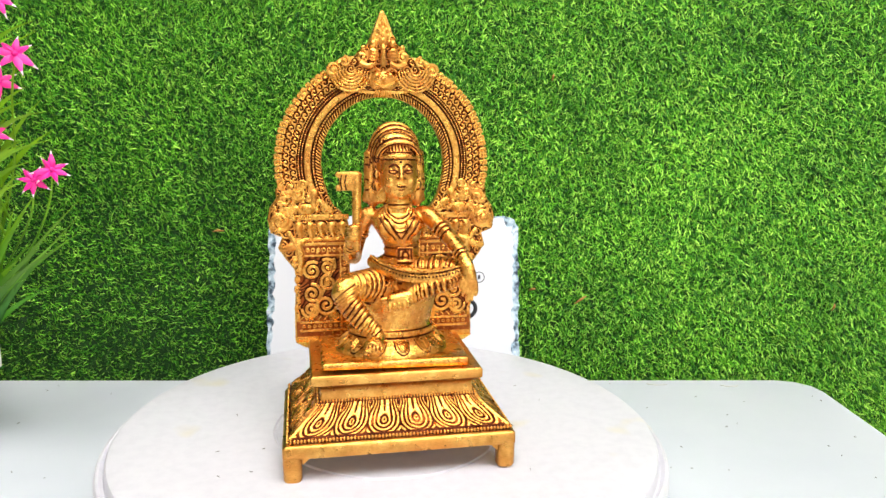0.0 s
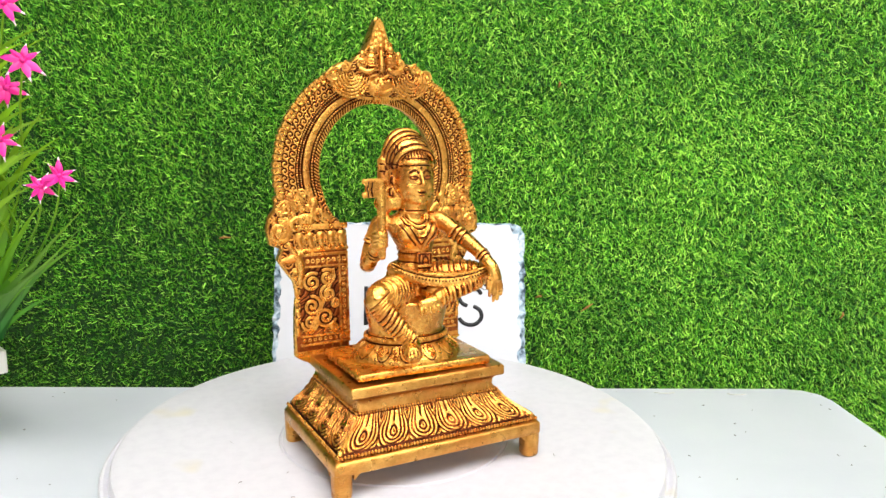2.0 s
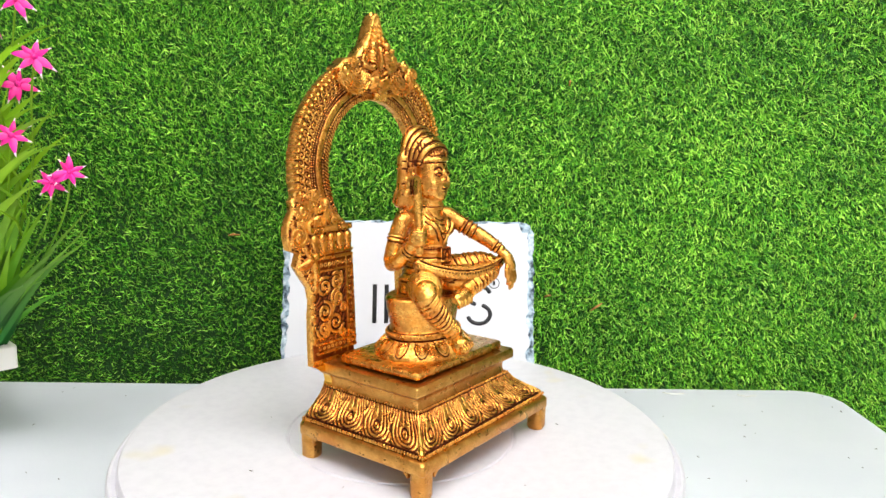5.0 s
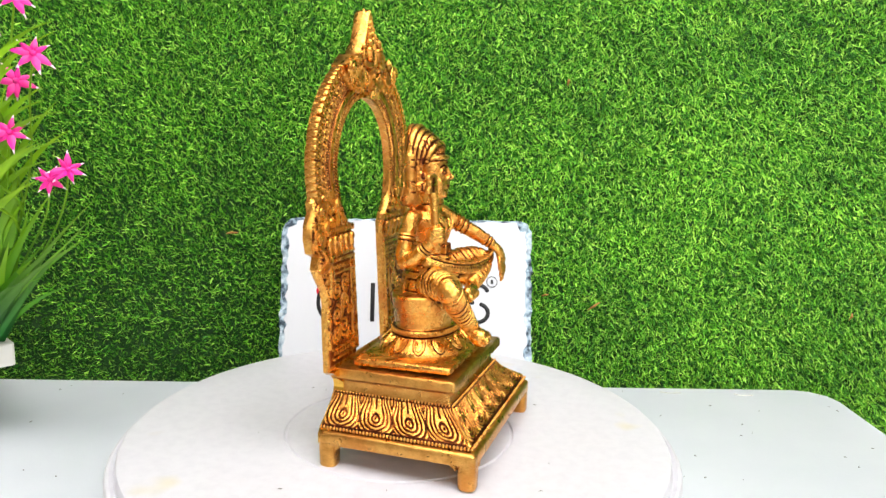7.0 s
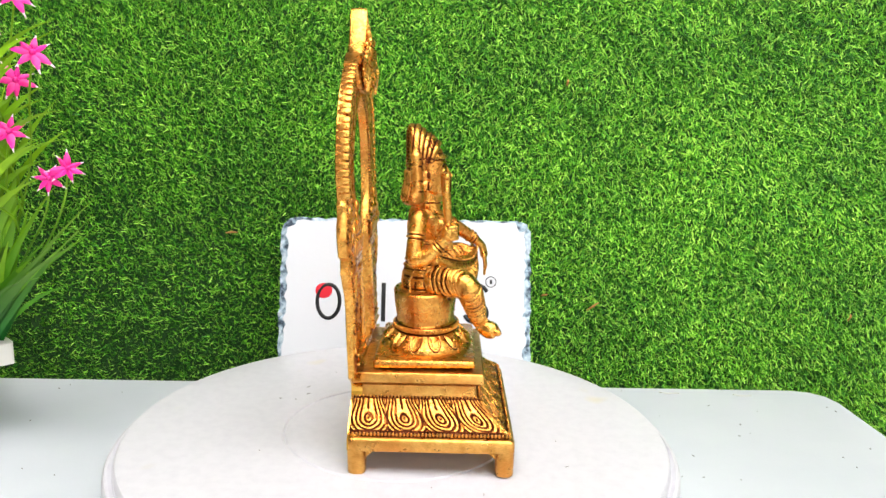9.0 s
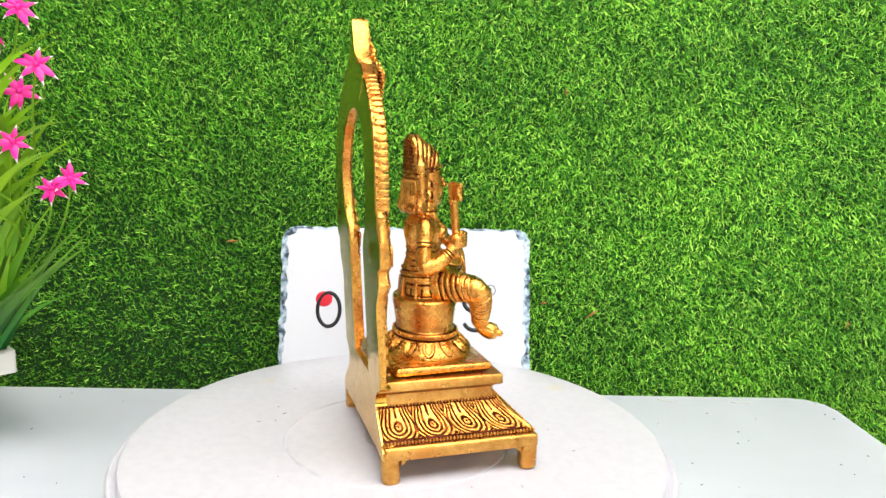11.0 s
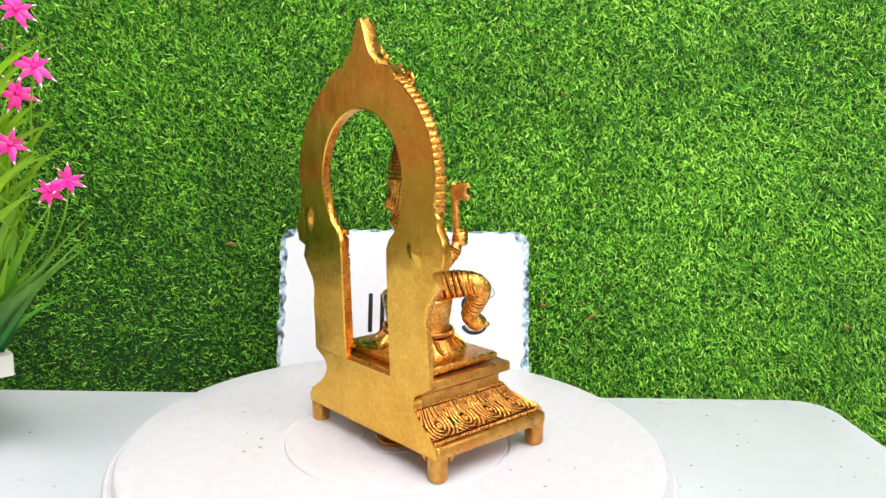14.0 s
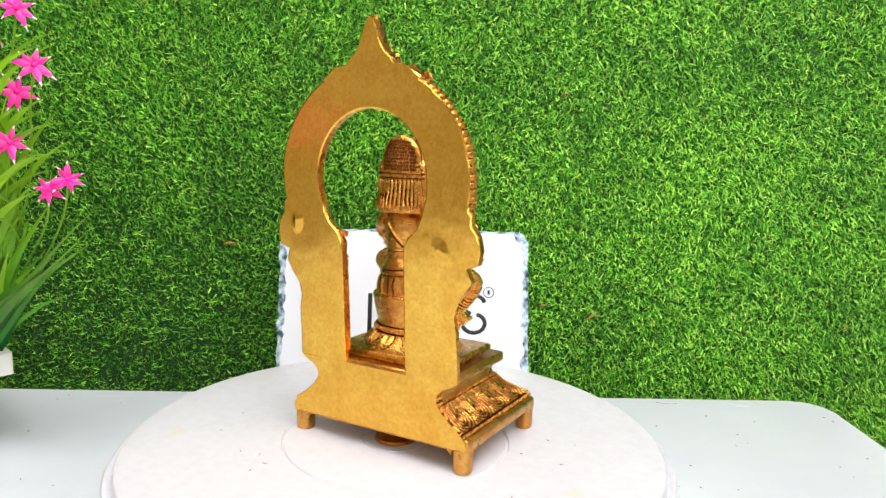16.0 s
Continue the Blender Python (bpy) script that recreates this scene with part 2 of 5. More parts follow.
def spiral(cx, cz, y, r, turns, start=0, hand_way=1, rise=0.0, n=18):
    """A flat scroll in the x-z plane, from the outside in."""
    out = []
    for k in range(n + 1):
        s = k / n
        a = radians(start) + hand_way * turns * 2 * math.pi * s
        q = r * (1 - 0.86 * s)
        out.append((cx + q * math.cos(a), y - rise * s, cz + q * math.sin(a)))
    return out


MM = 0.001


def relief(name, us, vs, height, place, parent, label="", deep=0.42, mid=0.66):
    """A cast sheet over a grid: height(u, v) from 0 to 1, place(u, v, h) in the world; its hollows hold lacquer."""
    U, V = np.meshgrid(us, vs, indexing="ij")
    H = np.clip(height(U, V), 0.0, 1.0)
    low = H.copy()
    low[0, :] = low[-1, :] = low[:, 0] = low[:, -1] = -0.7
    P = np.stack(place(U, V, low), -1)
    nu, nv = U.shape
    k = np.arange(nu * nv).reshape(nu, nv)
    quads = np.stack([k[:-1, :-1], k[1:, :-1], k[1:, 1:], k[:-1, 1:]], -1).reshape(-1, 4)
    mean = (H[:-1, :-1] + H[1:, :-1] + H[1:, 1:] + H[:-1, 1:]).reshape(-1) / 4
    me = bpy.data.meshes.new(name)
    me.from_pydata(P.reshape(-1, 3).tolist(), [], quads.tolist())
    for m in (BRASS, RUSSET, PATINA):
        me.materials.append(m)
    # lacquer laid by relief depth, thresholds set wide to deepen contrast in the recesses
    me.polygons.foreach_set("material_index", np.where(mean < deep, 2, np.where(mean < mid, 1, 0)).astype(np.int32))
    me.polygons.foreach_set("use_smooth", np.ones(len(quads), dtype=bool))
    me.update()
    return part(name, me, BRASS, parent, label)


def step(x, a, b):
    t = np.clip((x - a) / (b - a), 0.0, 1.0)
    return t * t * (3 - 2 * t)


def ridge(phase, groove=0.3):
    """Rounded ridges, one a turn, parted by narrow grooves."""
    f = phase - np.floor(phase)
    d = np.minimum(f, 1 - f)
    return step(d, 0.04, groove)


def wobble(x, z, size, seed):
    rng = np.random.default_rng(seed)
    out = 0.0
    for k in range(6):
        a, p, f = rng.uniform(0, 6.28), rng.uniform(0, 6.28), rng.uniform(0.6, 1.6) / size
        out = out + np.sin((x * math.cos(a) + z * math.sin(a)) * 6.28 * f + p)
    return out / 6


def curls(x, z, pitch, seed, turns=0.62):
    """A field of small cast curls on an uneven lattice."""
    row = np.floor(z / (pitch * 0.88))
    cx = (x / pitch + 0.5 * (row % 2))
    col = np.floor(cx)
    q = np.sin(row * 12.99 + col * 78.23 + seed) * 43758.5
    q = q - np.floor(q)
    dx = (cx - col - 0.5) * pitch + 0.25 * pitch * (q - 0.5)
    dz = z - (row + 0.5) * pitch * 0.88 + 0.2 * pitch * (np.sin(q * 40) * 0.5)
    rho = np.hypot(dx, dz) / pitch
    phi = np.arctan2(dz, dx) / (2 * math.pi)
    way = np.where(q > 0.5, 1.0, -1.0)
    return ridge(rho * 3.3 + way * phi + q, 0.30) * (1 - 0.55 * step(rho, 0.42, 0.62))


# ---- the room: unseen shell that closes the set and bounces light ----
FLOOR_Z = -0.79


def plain_slab(name, lo, hi, mat, kind="structure", label="", category=""):
    s = Shape()
    s.box(lo, hi)
    return tagged(part(name, s, mat, smooth=False), label, category, kind=kind)


plain_slab("floor", (-2.1, -2.3, FLOOR_Z - 0.1), (2.1, 0.9, FLOOR_Z), FLOOR_TILE, label="plain grey floor under the table", category="floor")
plain_slab("wall_north", (-2.1, 0.8, FLOOR_Z), (2.1, 0.9, 1.75), WALL_PAINT, label="plain cream wall behind the turf", category="wall")
# the unseen wall behind the camera, with an added window for the front lamp
s = Shape()
for lo, hi in (((-2.1, -2.4, FLOOR_Z), (0.23, -2.3, 1.75)), ((1.37, -2.4, FLOOR_Z), (2.1, -2.3, 1.75)), ((0.23, -2.4, FLOOR_Z), (1.37, -2.3, 0.43)), ((0.23, -2.4, 1.47), (1.37, -2.3, 1.75))):
    s.box(lo, hi)
tagged(part("wall_south", s, WALL_PAINT, smooth=False), "plain cream wall with an added window", "wall", kind="structure")
win = new("window_1")
tagged(win, "added white-framed window that houses the front lamp", "window", kind="structure")
s = Shape()
for lo, hi in (((0.23, -2.39, 0.43), (0.26, -2.33, 1.47)), ((1.34, -2.39, 0.43), (1.37, -2.33, 1.47)), ((0.26, -2.39, 0.43), (1.34, -2.33, 0.46)), ((0.26, -2.39, 1.44), (1.34, -2.33, 1.47)), ((0.785, -2.39, 0.46), (0.815, -2.33, 1.44))):
    s.box(lo, hi, 0.003)
part("window_frame", s, FRAME_WHITE, win)
for x0, x1 in ((0.26, 0.785), (0.815, 1.34)):
    s = Shape()
    s.box((x0, -2.366, 0.46), (x1, -2.360, 1.44))
    part("pane", s, ADDED_GLASS, win, smooth=False).visible_shadow = False

# flat ceiling panel, added out of view to house the overhead lamp
lamp = new("ceiling_light")
tagged(lamp, "added flat white ceiling panel that houses the overhead lamp", "ceiling light")
s = Shape()
for lo, hi in (((-0.77, -1.37, 1.715), (1.47, -1.35, 1.75)), ((-0.77, -0.15, 1.715), (1.47, -0.13, 1.75)), ((-0.77, -1.35, 1.715), (-0.75, -0.15, 1.75)), ((1.45, -1.35, 1.715), (1.47, -0.15, 1.75))):
    s.box(lo, hi, 0.002)
part("frame_rim", s, FRAME_WHITE, lamp)
s = Shape()
s.box((-0.75, -1.35, 1.735), (1.45, -0.15, 1.745))
part("diffuser", s, LAMP_WHITE, lamp, "glowing white diffuser", smooth=False)
plain_slab("wall_east", (2.1, -2.3, FLOOR_Z), (2.2, 0.8, 1.75), WALL_PAINT, label="plain cream side wall", category="wall")
plain_slab("wall_west", (-2.2, -2.3, FLOOR_Z), (-2.1, 0.8, 1.75), WALL_PAINT, label="plain cream side wall", category="wall")
plain_slab("ceiling", (-2.2, -2.4, 1.75), (2.2, 0.9, 1.85), WALL_PAINT, label="plain pale ceiling", category="ceiling")


# ---- turf backdrop ----
def turf_blades():
    rng = np.random.default_rng(4)
    near = 400000
    x = rng.uniform(-0.38, 0.49, near)
    z = rng.uniform(-0.17, 0.31, near)
    far = 14000
    x = np.concatenate([x, rng.uniform(-0.8, 0.9, far)])
    z = np.concatenate([z, rng.uniform(-0.40, 0.62, far)])
    # brightness gradient is built into the pile: denser, longer, flatter to the upper right
    full = np.clip(0.50 + 0.72 * (x + 0.30) + 1.35 * z, 0.46, 1.25)
    keep = rng.random(len(x)) < full / 1.25
    x, z, full = x[keep], z[keep], full[keep]
    n = len(x)
    clump = np.sin(x * 61 + 3 * np.sin(z * 43)) * np.sin(z * 57 + 2 * np.sin(x * 37))
    length = rng.uniform(0.0036, 0.0078, n) * (0.80 + 0.25 * full)
    wide = rng.uniform(0.00030, 0.00062, n)
    # the pile lies upwards at one end and droops at the other, brightening it
    droop = rng.random(n) < np.clip(0.30 + 2.2 * x + 0.8 * z, 0.0, 1.0)
    way = rng.normal(0.0, 1.0, n) * 0.95 + np.where(droop, -0.5 * np.pi, 0.5 * np.pi) + 0.5 * clump
    lean = rng.uniform(0.35, 1.2, n) + 1.1 * (full - 0.85)
    curl = rng.normal(0.5, 0.45, n)
    root = np.stack([x, np.full(n, 0.2445), z], 1)
    verts = np.zeros((n, 6, 3))
    twist = rng.normal(0.0, 0.9, n)
    p = root.copy()
    for j, step in enumerate((0.0, 0.5, 0.5)):
        a = lean + curl * (j - 1)
        flow = np.stack([np.cos(way) * np.sin(a), -np.cos(a), np.sin(way) * np.sin(a)], 1)
        p = p + flow * (length * step)[:, None]
        side = np.stack([-np.sin(way) * np.cos(twist), -np.sin(twist), np.cos(way) * np.cos(twist)], 1)
        w = wide * (1.0, 1.0, 0.35)[j]
        verts[:, 2 * j] = p - side * w[:, None]
        verts[:, 2 * j + 1] = p + side * w[:, None]
    base = np.arange(n)[:, None, None] * 6
    quads = (np.array([[0, 1, 3, 2], [2, 3, 5, 4]])[None] + base).reshape(-1)
    me = bpy.data.meshes.new("turf_blades")
    me.vertices.add(n * 6)
    me.vertices.foreach_set("co", verts.reshape(-1))
    me.loops.add(n * 8)
    me.loops.foreach_set("vertex_index", quads)
    me.polygons.add(n * 2)
    me.polygons.foreach_set("loop_start", np.arange(0, n * 8, 4))
    me.update(calc_edges=True)
    me.materials.append(GRASS)
    return tagged(new("turf_blades", me), "dense curly bright green artificial grass pile", "artificial grass", kind="stuff")


plain_slab("backdrop", (-0.85, 0.2440, FLOOR_Z), (0.95, 0.2520, 0.70), TURF_BACK, label="upright dark green turf backing sheet", category="backdrop")
turf_blades()

# dead brown blades caught in the turf
for bx, bz, ang, size in ((-0.1561, 0.0734, 5, 0.010), (0.1113, 0.0234, 10, 0.006), (0.1534, 0.0142, 35, 0.012), (0.1236, 0.2023, 80, 0.005), (0.375, 0.008, 70, 0.006)):
    s = Shape()
    c, q = math.cos(radians(ang)) * size / 2, math.sin(radians(ang)) * size / 2
    s.tube([(bx - c, 0.2345, bz - q), (bx, 0.2325, bz + 0.0008), (bx + c, 0.2345, bz + q)], [0.0004, 0.0011, 0.0004], 5, fine=3)
    tagged(part("dead_blade", s, BROWN_BLADE), "dry brown grass blade caught in the turf", "grass blade", "dead blades")


# ---- table ----
def table():
    top = new("table")
    tagged(top, "white laminate table with rounded corners before the turf", "table")
    x0, x1, y0, y1, z1 = -0.70, 0.333, -0.66, 0.186, -0.0407
    s = Shape()
    s.slabbed([(z1 - 0.03, x0 + 0.002, x1 - 0.002, y0 + 0.002, y1 - 0.002), (z1 - 0.028, x0, x1, y0, y1), (z1 - 0.002, x0, x1, y0, y1), (z1 - 0.0006, x0 + 0.0006, x1 - 0.0006, y0 + 0.0006, y1 - 0.0006), (z1, x0 + 0.002, x1 - 0.002, y0 + 0.002, y1 - 0.002)], 0, 0.026)
    part("tabletop", s, TABLE_WHITE, top)
    leg = None
    for x, y in ((x0 + 0.06, y0 + 0.06), (x1 - 0.06, y0 + 0.06), (x0 + 0.06, y1 - 0.06), (x1 - 0.06, y1 - 0.06)):
        if leg is None:
            s = Shape()
            s.slabbed([(0, -0.02, 0.02, -0.02, 0.02), (z1 - 0.03 - FLOOR_Z, -0.025, 0.025, -0.025, 0.025)], 0, 0.006)
            leg = s.mesh("leg", [TABLE_WHITE])
        ob = part("leg", leg, TABLE_WHITE, top)
        ob.location = (x, y, FLOOR_Z)
    return top


table()


# ---- turntable ----
def lathe(s, profile, seg=96, mat=0):
    s.rings([[(r * math.cos(2 * math.pi * k / seg), r * math.sin(2 * math.pi * k / seg), z) for k in range(seg)] for r, z in profile], mat)


def turntable():
    top = new("turntable")
    tagged(top, "round white plastic turntable with raised lip on the table", "turntable")
    s = Shape()
    lathe(s, [(0.100, -0.020), (0.1490, -0.0190), (0.1512, -0.0160), (0.1520, -0.0100), (0.1517, -0.0052), (0.1507, -0.0036), (0.1494, -0.0034), (0.1474, -0.0048), (0.1467, -0.0044), (0.1464, -0.0004), (0.1456, 0.0012), (0.1436, 0.0019), (0.118, 0.0008), (0.090, 0.0), (0.0634, 0.0), (0.0628, -0.0009), (0.0619, -0.0009), (0.0613, 0.0), (0.0192, 0.0), (0.0188, -0.0005), (0.0182, -0.0005), (0.0178, 0.0), (0.004, 0.0)], 160)
    part("disc", s, WHITE_PLASTIC, top)
    s = Shape()
    lathe(s, [(0.118, -0.0412), (0.120, -0.039), (0.116, -0.028), (0.100, -0.0202), (0.02, -0.0202)], 96)
    part("foot", s, WHITE_PLASTIC, top)
    s = Shape()
    lathe(s, [(0.0118, 0.0002), (0.0120, 0.0010), (0.0112, 0.0018), (0.0100, 0.0016), (0.0085, 0.0020), (0.0045, 0.0042), (0.0015, 0.0048)], 40)
    part("cap", s, BRUSHED, top, "domed brass cap over the spindle")
    # dry crumbs stuck on the disc
    rng = random.Random(7)
    for k in range(30):
        a, r = rng.uniform(0, 6.283), rng.uniform(0.066, 0.140)
        w, q = rng.uniform(0, 6.283), rng.uniform(0.0003, 0.0014)
        s = Shape()
        x, y = r * math.cos(a), r * math.sin(a)
        s.tube([(x - q * math.cos(w), y - q * math.sin(w), 0.0002), (x + q * 0.2 * math.sin(w), y, 0.0003), (x + q * math.cos(w), y + q * math.sin(w), 0.0002)], 0.00016, 4)
        part("crumb", s, DARK_BITS, top)
    return top


TURNTABLE = turntable()

rng = random.Random(11)
for k in range(34):
    x, y = rng.uniform(0.15, 0.325), rng.uniform(-0.02, 0.178)
    if k > 24:
        x = rng.uniform(-0.30, -0.17)
    w, q = rng.uniform(0, 6.283), rng.uniform(0.0003, 0.0010)
    s = Shape()
    s.tube([(x - q * math.cos(w), y - q * math.sin(w), -0.0404), (x, y + q * 0.3, -0.0403), (x + q * math.cos(w), y + q * math.sin(w), -0.0404)], 0.0002, 4)
    tagged(part("crumb", s, DARK_BITS), "tiny dry crumb lying on the white table", "crumb", "crumbs on the table")
for x, y, q in ((0.205, 0.172, 0.008), (0.262, 0.169, 0.007)):
    s = Shape()
    s.tube([(x - q, y + 0.003, -0.0402), (x - q * 0.2, y, -0.0402), (x + q, y + 0.001, -0.0402)], 0.0004, 5, fine=3)
    tagged(part("straw", s, POT_WHITE), "pale dry straw lying on the white table", "straw", "straws on the table")


# ---- printed slate sign ----
def sign():
    top = new("sign")
    tagged(top, "white printed slate plaque with chipped bluish edges, leaning upright", "sign")
    w, h, d = 0.101, 0.1365, 0.006
    rng = random.Random(3)
    edge = []
    for (ax, az), (bx, bz), n in (((-w, 0), (w, 0), 34), ((w, 0), (w, h), 30), ((w, h), (-w, h), 34), ((-w, h), (-w, 0), 30)):
        for k in range(n):
            t = k / n
            edge.append((ax + (bx - ax) * t, az + (bz - az) * t))
    ring, inner = [], []
    for x, z in edge:
        # rounded corners
        for cx in (-w + 0.010, w - 0.010):
            for cz in (0.010, h - 0.010):
                if abs(x) > w - 0.010 and x * cx > 0 and ((z < 0.010 and cz < h / 2) or (z > h - 0.010 and cz > h / 2)):
                    v = Vector((x - cx, z - cz))
                    if v.length > 0.010:
                        v *= 0.010 / v.length
                        x, z = cx + v.x, cz + v.y
        g = rng.uniform(-0.0008, 0.0010)
        ring.append((x + g * (1 if x > 0 else -1) * (abs(x) > w * 0.9), z + g * (abs(x) < w * 0.9)))
        k = rng.uniform(0.0030, 0.0065) if abs(x) > w * 0.9 else rng.uniform(0.001, 0.0025)
        inner.append((x - math.copysign(k, x) * (abs(x) > w * 0.9), z - k * (z > h * 0.9) + k * (z < h * 0.1)))
    s = Shape()
    n = len(ring)
    s.rings([[(x * 0.99, d, z) for x, z in reversed(ring)], [(x, 0.0030 + 0.001 * math.sin(9 * i), z) for i, (x, z) in reversed(list(enumerate(ring)))], [(x, 0.0006, z) for x, z in reversed(inner)]], 0)
    part("slate", s, SLATE, top, "chipped bluish slate body", smooth=False)
    s = Shape()
    s.rings([[(x, 0.001, z) for x, z in reversed(inner)], [(x * 0.995, 0.0, 0.001 + z * 0.99) for x, z in reversed(inner)]], 0)
    part("face", s, SIGN_WHITE, top)

    def bar(x, z, bw, bh, mat=INK, tilt=0, name="bar"):
        q = Shape()
        q.box((-bw / 2, -0.0005, -bh / 2), (bw / 2, 0.0002, bh / 2), 0.0002, 0, pose(x, 0, z, 0, tilt, 0))
        part(name, q, mat, top)

    # the mark: plain shapes in its colours
    zc, hh = 0.0690, 0.031
    q = Shape()
    q.tube([(-0.0610 + 0.0090 * math.cos(a), -0.0002, zc + 0.0135 * math.sin(a)) for a in (2 * math.pi * k / 32 for k in range(32))], 0.0015, 6, loop=True, flat=0.4)
    part("oval", q, INK, top)
    for x in (-0.0450, -0.0265, -0.0170, 0.0015):
        bar(x, zc, 0.0034, hh)
    for dz in (-0.0140, 0.0, 0.0140):
        bar(0.0240, zc + dz, 0.0150, 0.0028)
    for lift, lo in ((0.0075, 20), (-0.0075, 200)):
        q = Shape()
        q.tube([(0.0570 + 0.0090 * math.cos(e), -0.0002, zc + lift + 0.0075 * math.sin(e)) for e in (radians(lo + 230 * k / 20) for k in range(21))], 0.0016, 6, flat=0.4)
        part("arc", q, INK, top)
    q = Shape()
    q.ball((-0.0650, 0.0, zc + 0.0085), (0.0068, 0.0006, 0.0062), 20)
    part("dot", q, RED_INK, top, "round red spot of the mark")
    q = Shape()
    q.tube([(0.0690 + 0.0042 * math.cos(a), -0.0002, 0.0865 + 0.0042 * math.sin(a)) for a in (2 * math.pi * k / 28 for k in range(28))], 0.0003, 4, loop=True)
    part("ring", q, INK, top)
    bar(0.0690, 0.0865, 0.0018, 0.0034)
    top.matrix_basis = pose(-0.0065, 0.172, -0.0407, -15.5, 0, 0)
    return top


sign()


# ---- flowering plant in a planter ----
PLANT = (-0.300, 0.066, 0.012)


def leaf(tip, root, wide, sag, name="leaf", curl=0.0):
    a, b = Vector(root), Vector(tip)
    span = (b - a).length
    n = 9
    side0 = Vector((0.25, -1, 0.1)).normalized()
    rows = []
    for k in range(n + 1):
        t = k / n
        p = a.lerp(b, t) + Vector((0, 0, sag * span * math.sin(math.pi * t)))
        w = wide * (0.45 + 0.55 * math.sin(math.pi * min(1, t * 1.25 + 0.12))) * (1 - t ** 4) + 0.0001
        d = (b - a).normalized()
        side = (d.cross(side0)).normalized()
        q = d.cross(side)
        ang = curl + 0.5 * t
        side = side * math.cos(ang) + q * math.sin(ang)
        up = d.cross(side).normalized()
        rows.append([p - side * w, p + up * w * 0.35 + up * 0.0003, p + side * w, p + up * w * 0.35 - up * 0.0003])
    s = Shape()
    s.rings(rows)
    return s


def flower(parent, c, size, face, seed):
    rng = random.Random(seed)
    d = Vector(face).normalized()
    u = d.cross(Vector((0, 0, 1))).normalized()
    v = d.cross(u)
    for k in range(7):
        a = 2 * math.pi * k / 7 + rng.uniform(-0.22, 0.22)
        way = u * math.cos(a) + v * math.sin(a)
        cross = d.cross(way)
        ln = size * rng.uniform(0.85, 1.25)
        dip = rng.uniform(0.2, 0.6)
        for lo, hi, mat, name in ((0.0, 0.80, PETAL_PINK, "petal"), (0.80, 1.0, PETAL_TIP, "petal_tip")):
            rows = []
            for j in range(5):
                t = lo + (hi - lo) * j / 4
                p = Vector(c) + way * (ln * t) + d * (ln * (0.45 * t - dip * t * t))
                w = ln * 0.175 * (0.45 + 0.55 * math.sin(math.pi * min(1.0, t * 1.1 + 0.1))) * (1 - t ** 3) + 0.0001
                rows.append([p - cross * w, p + d * 0.0012 * (1 - t), p + cross * w, p - d * 0.0005])
            s = Shape()
            s.rings(rows)
            part(name, s, mat, parent)
    s = Shape()
    s.ball(Vector(c) + d * 0.001, size * 0.17, 8)
    part("centre", s, PETAL_PINK, parent)


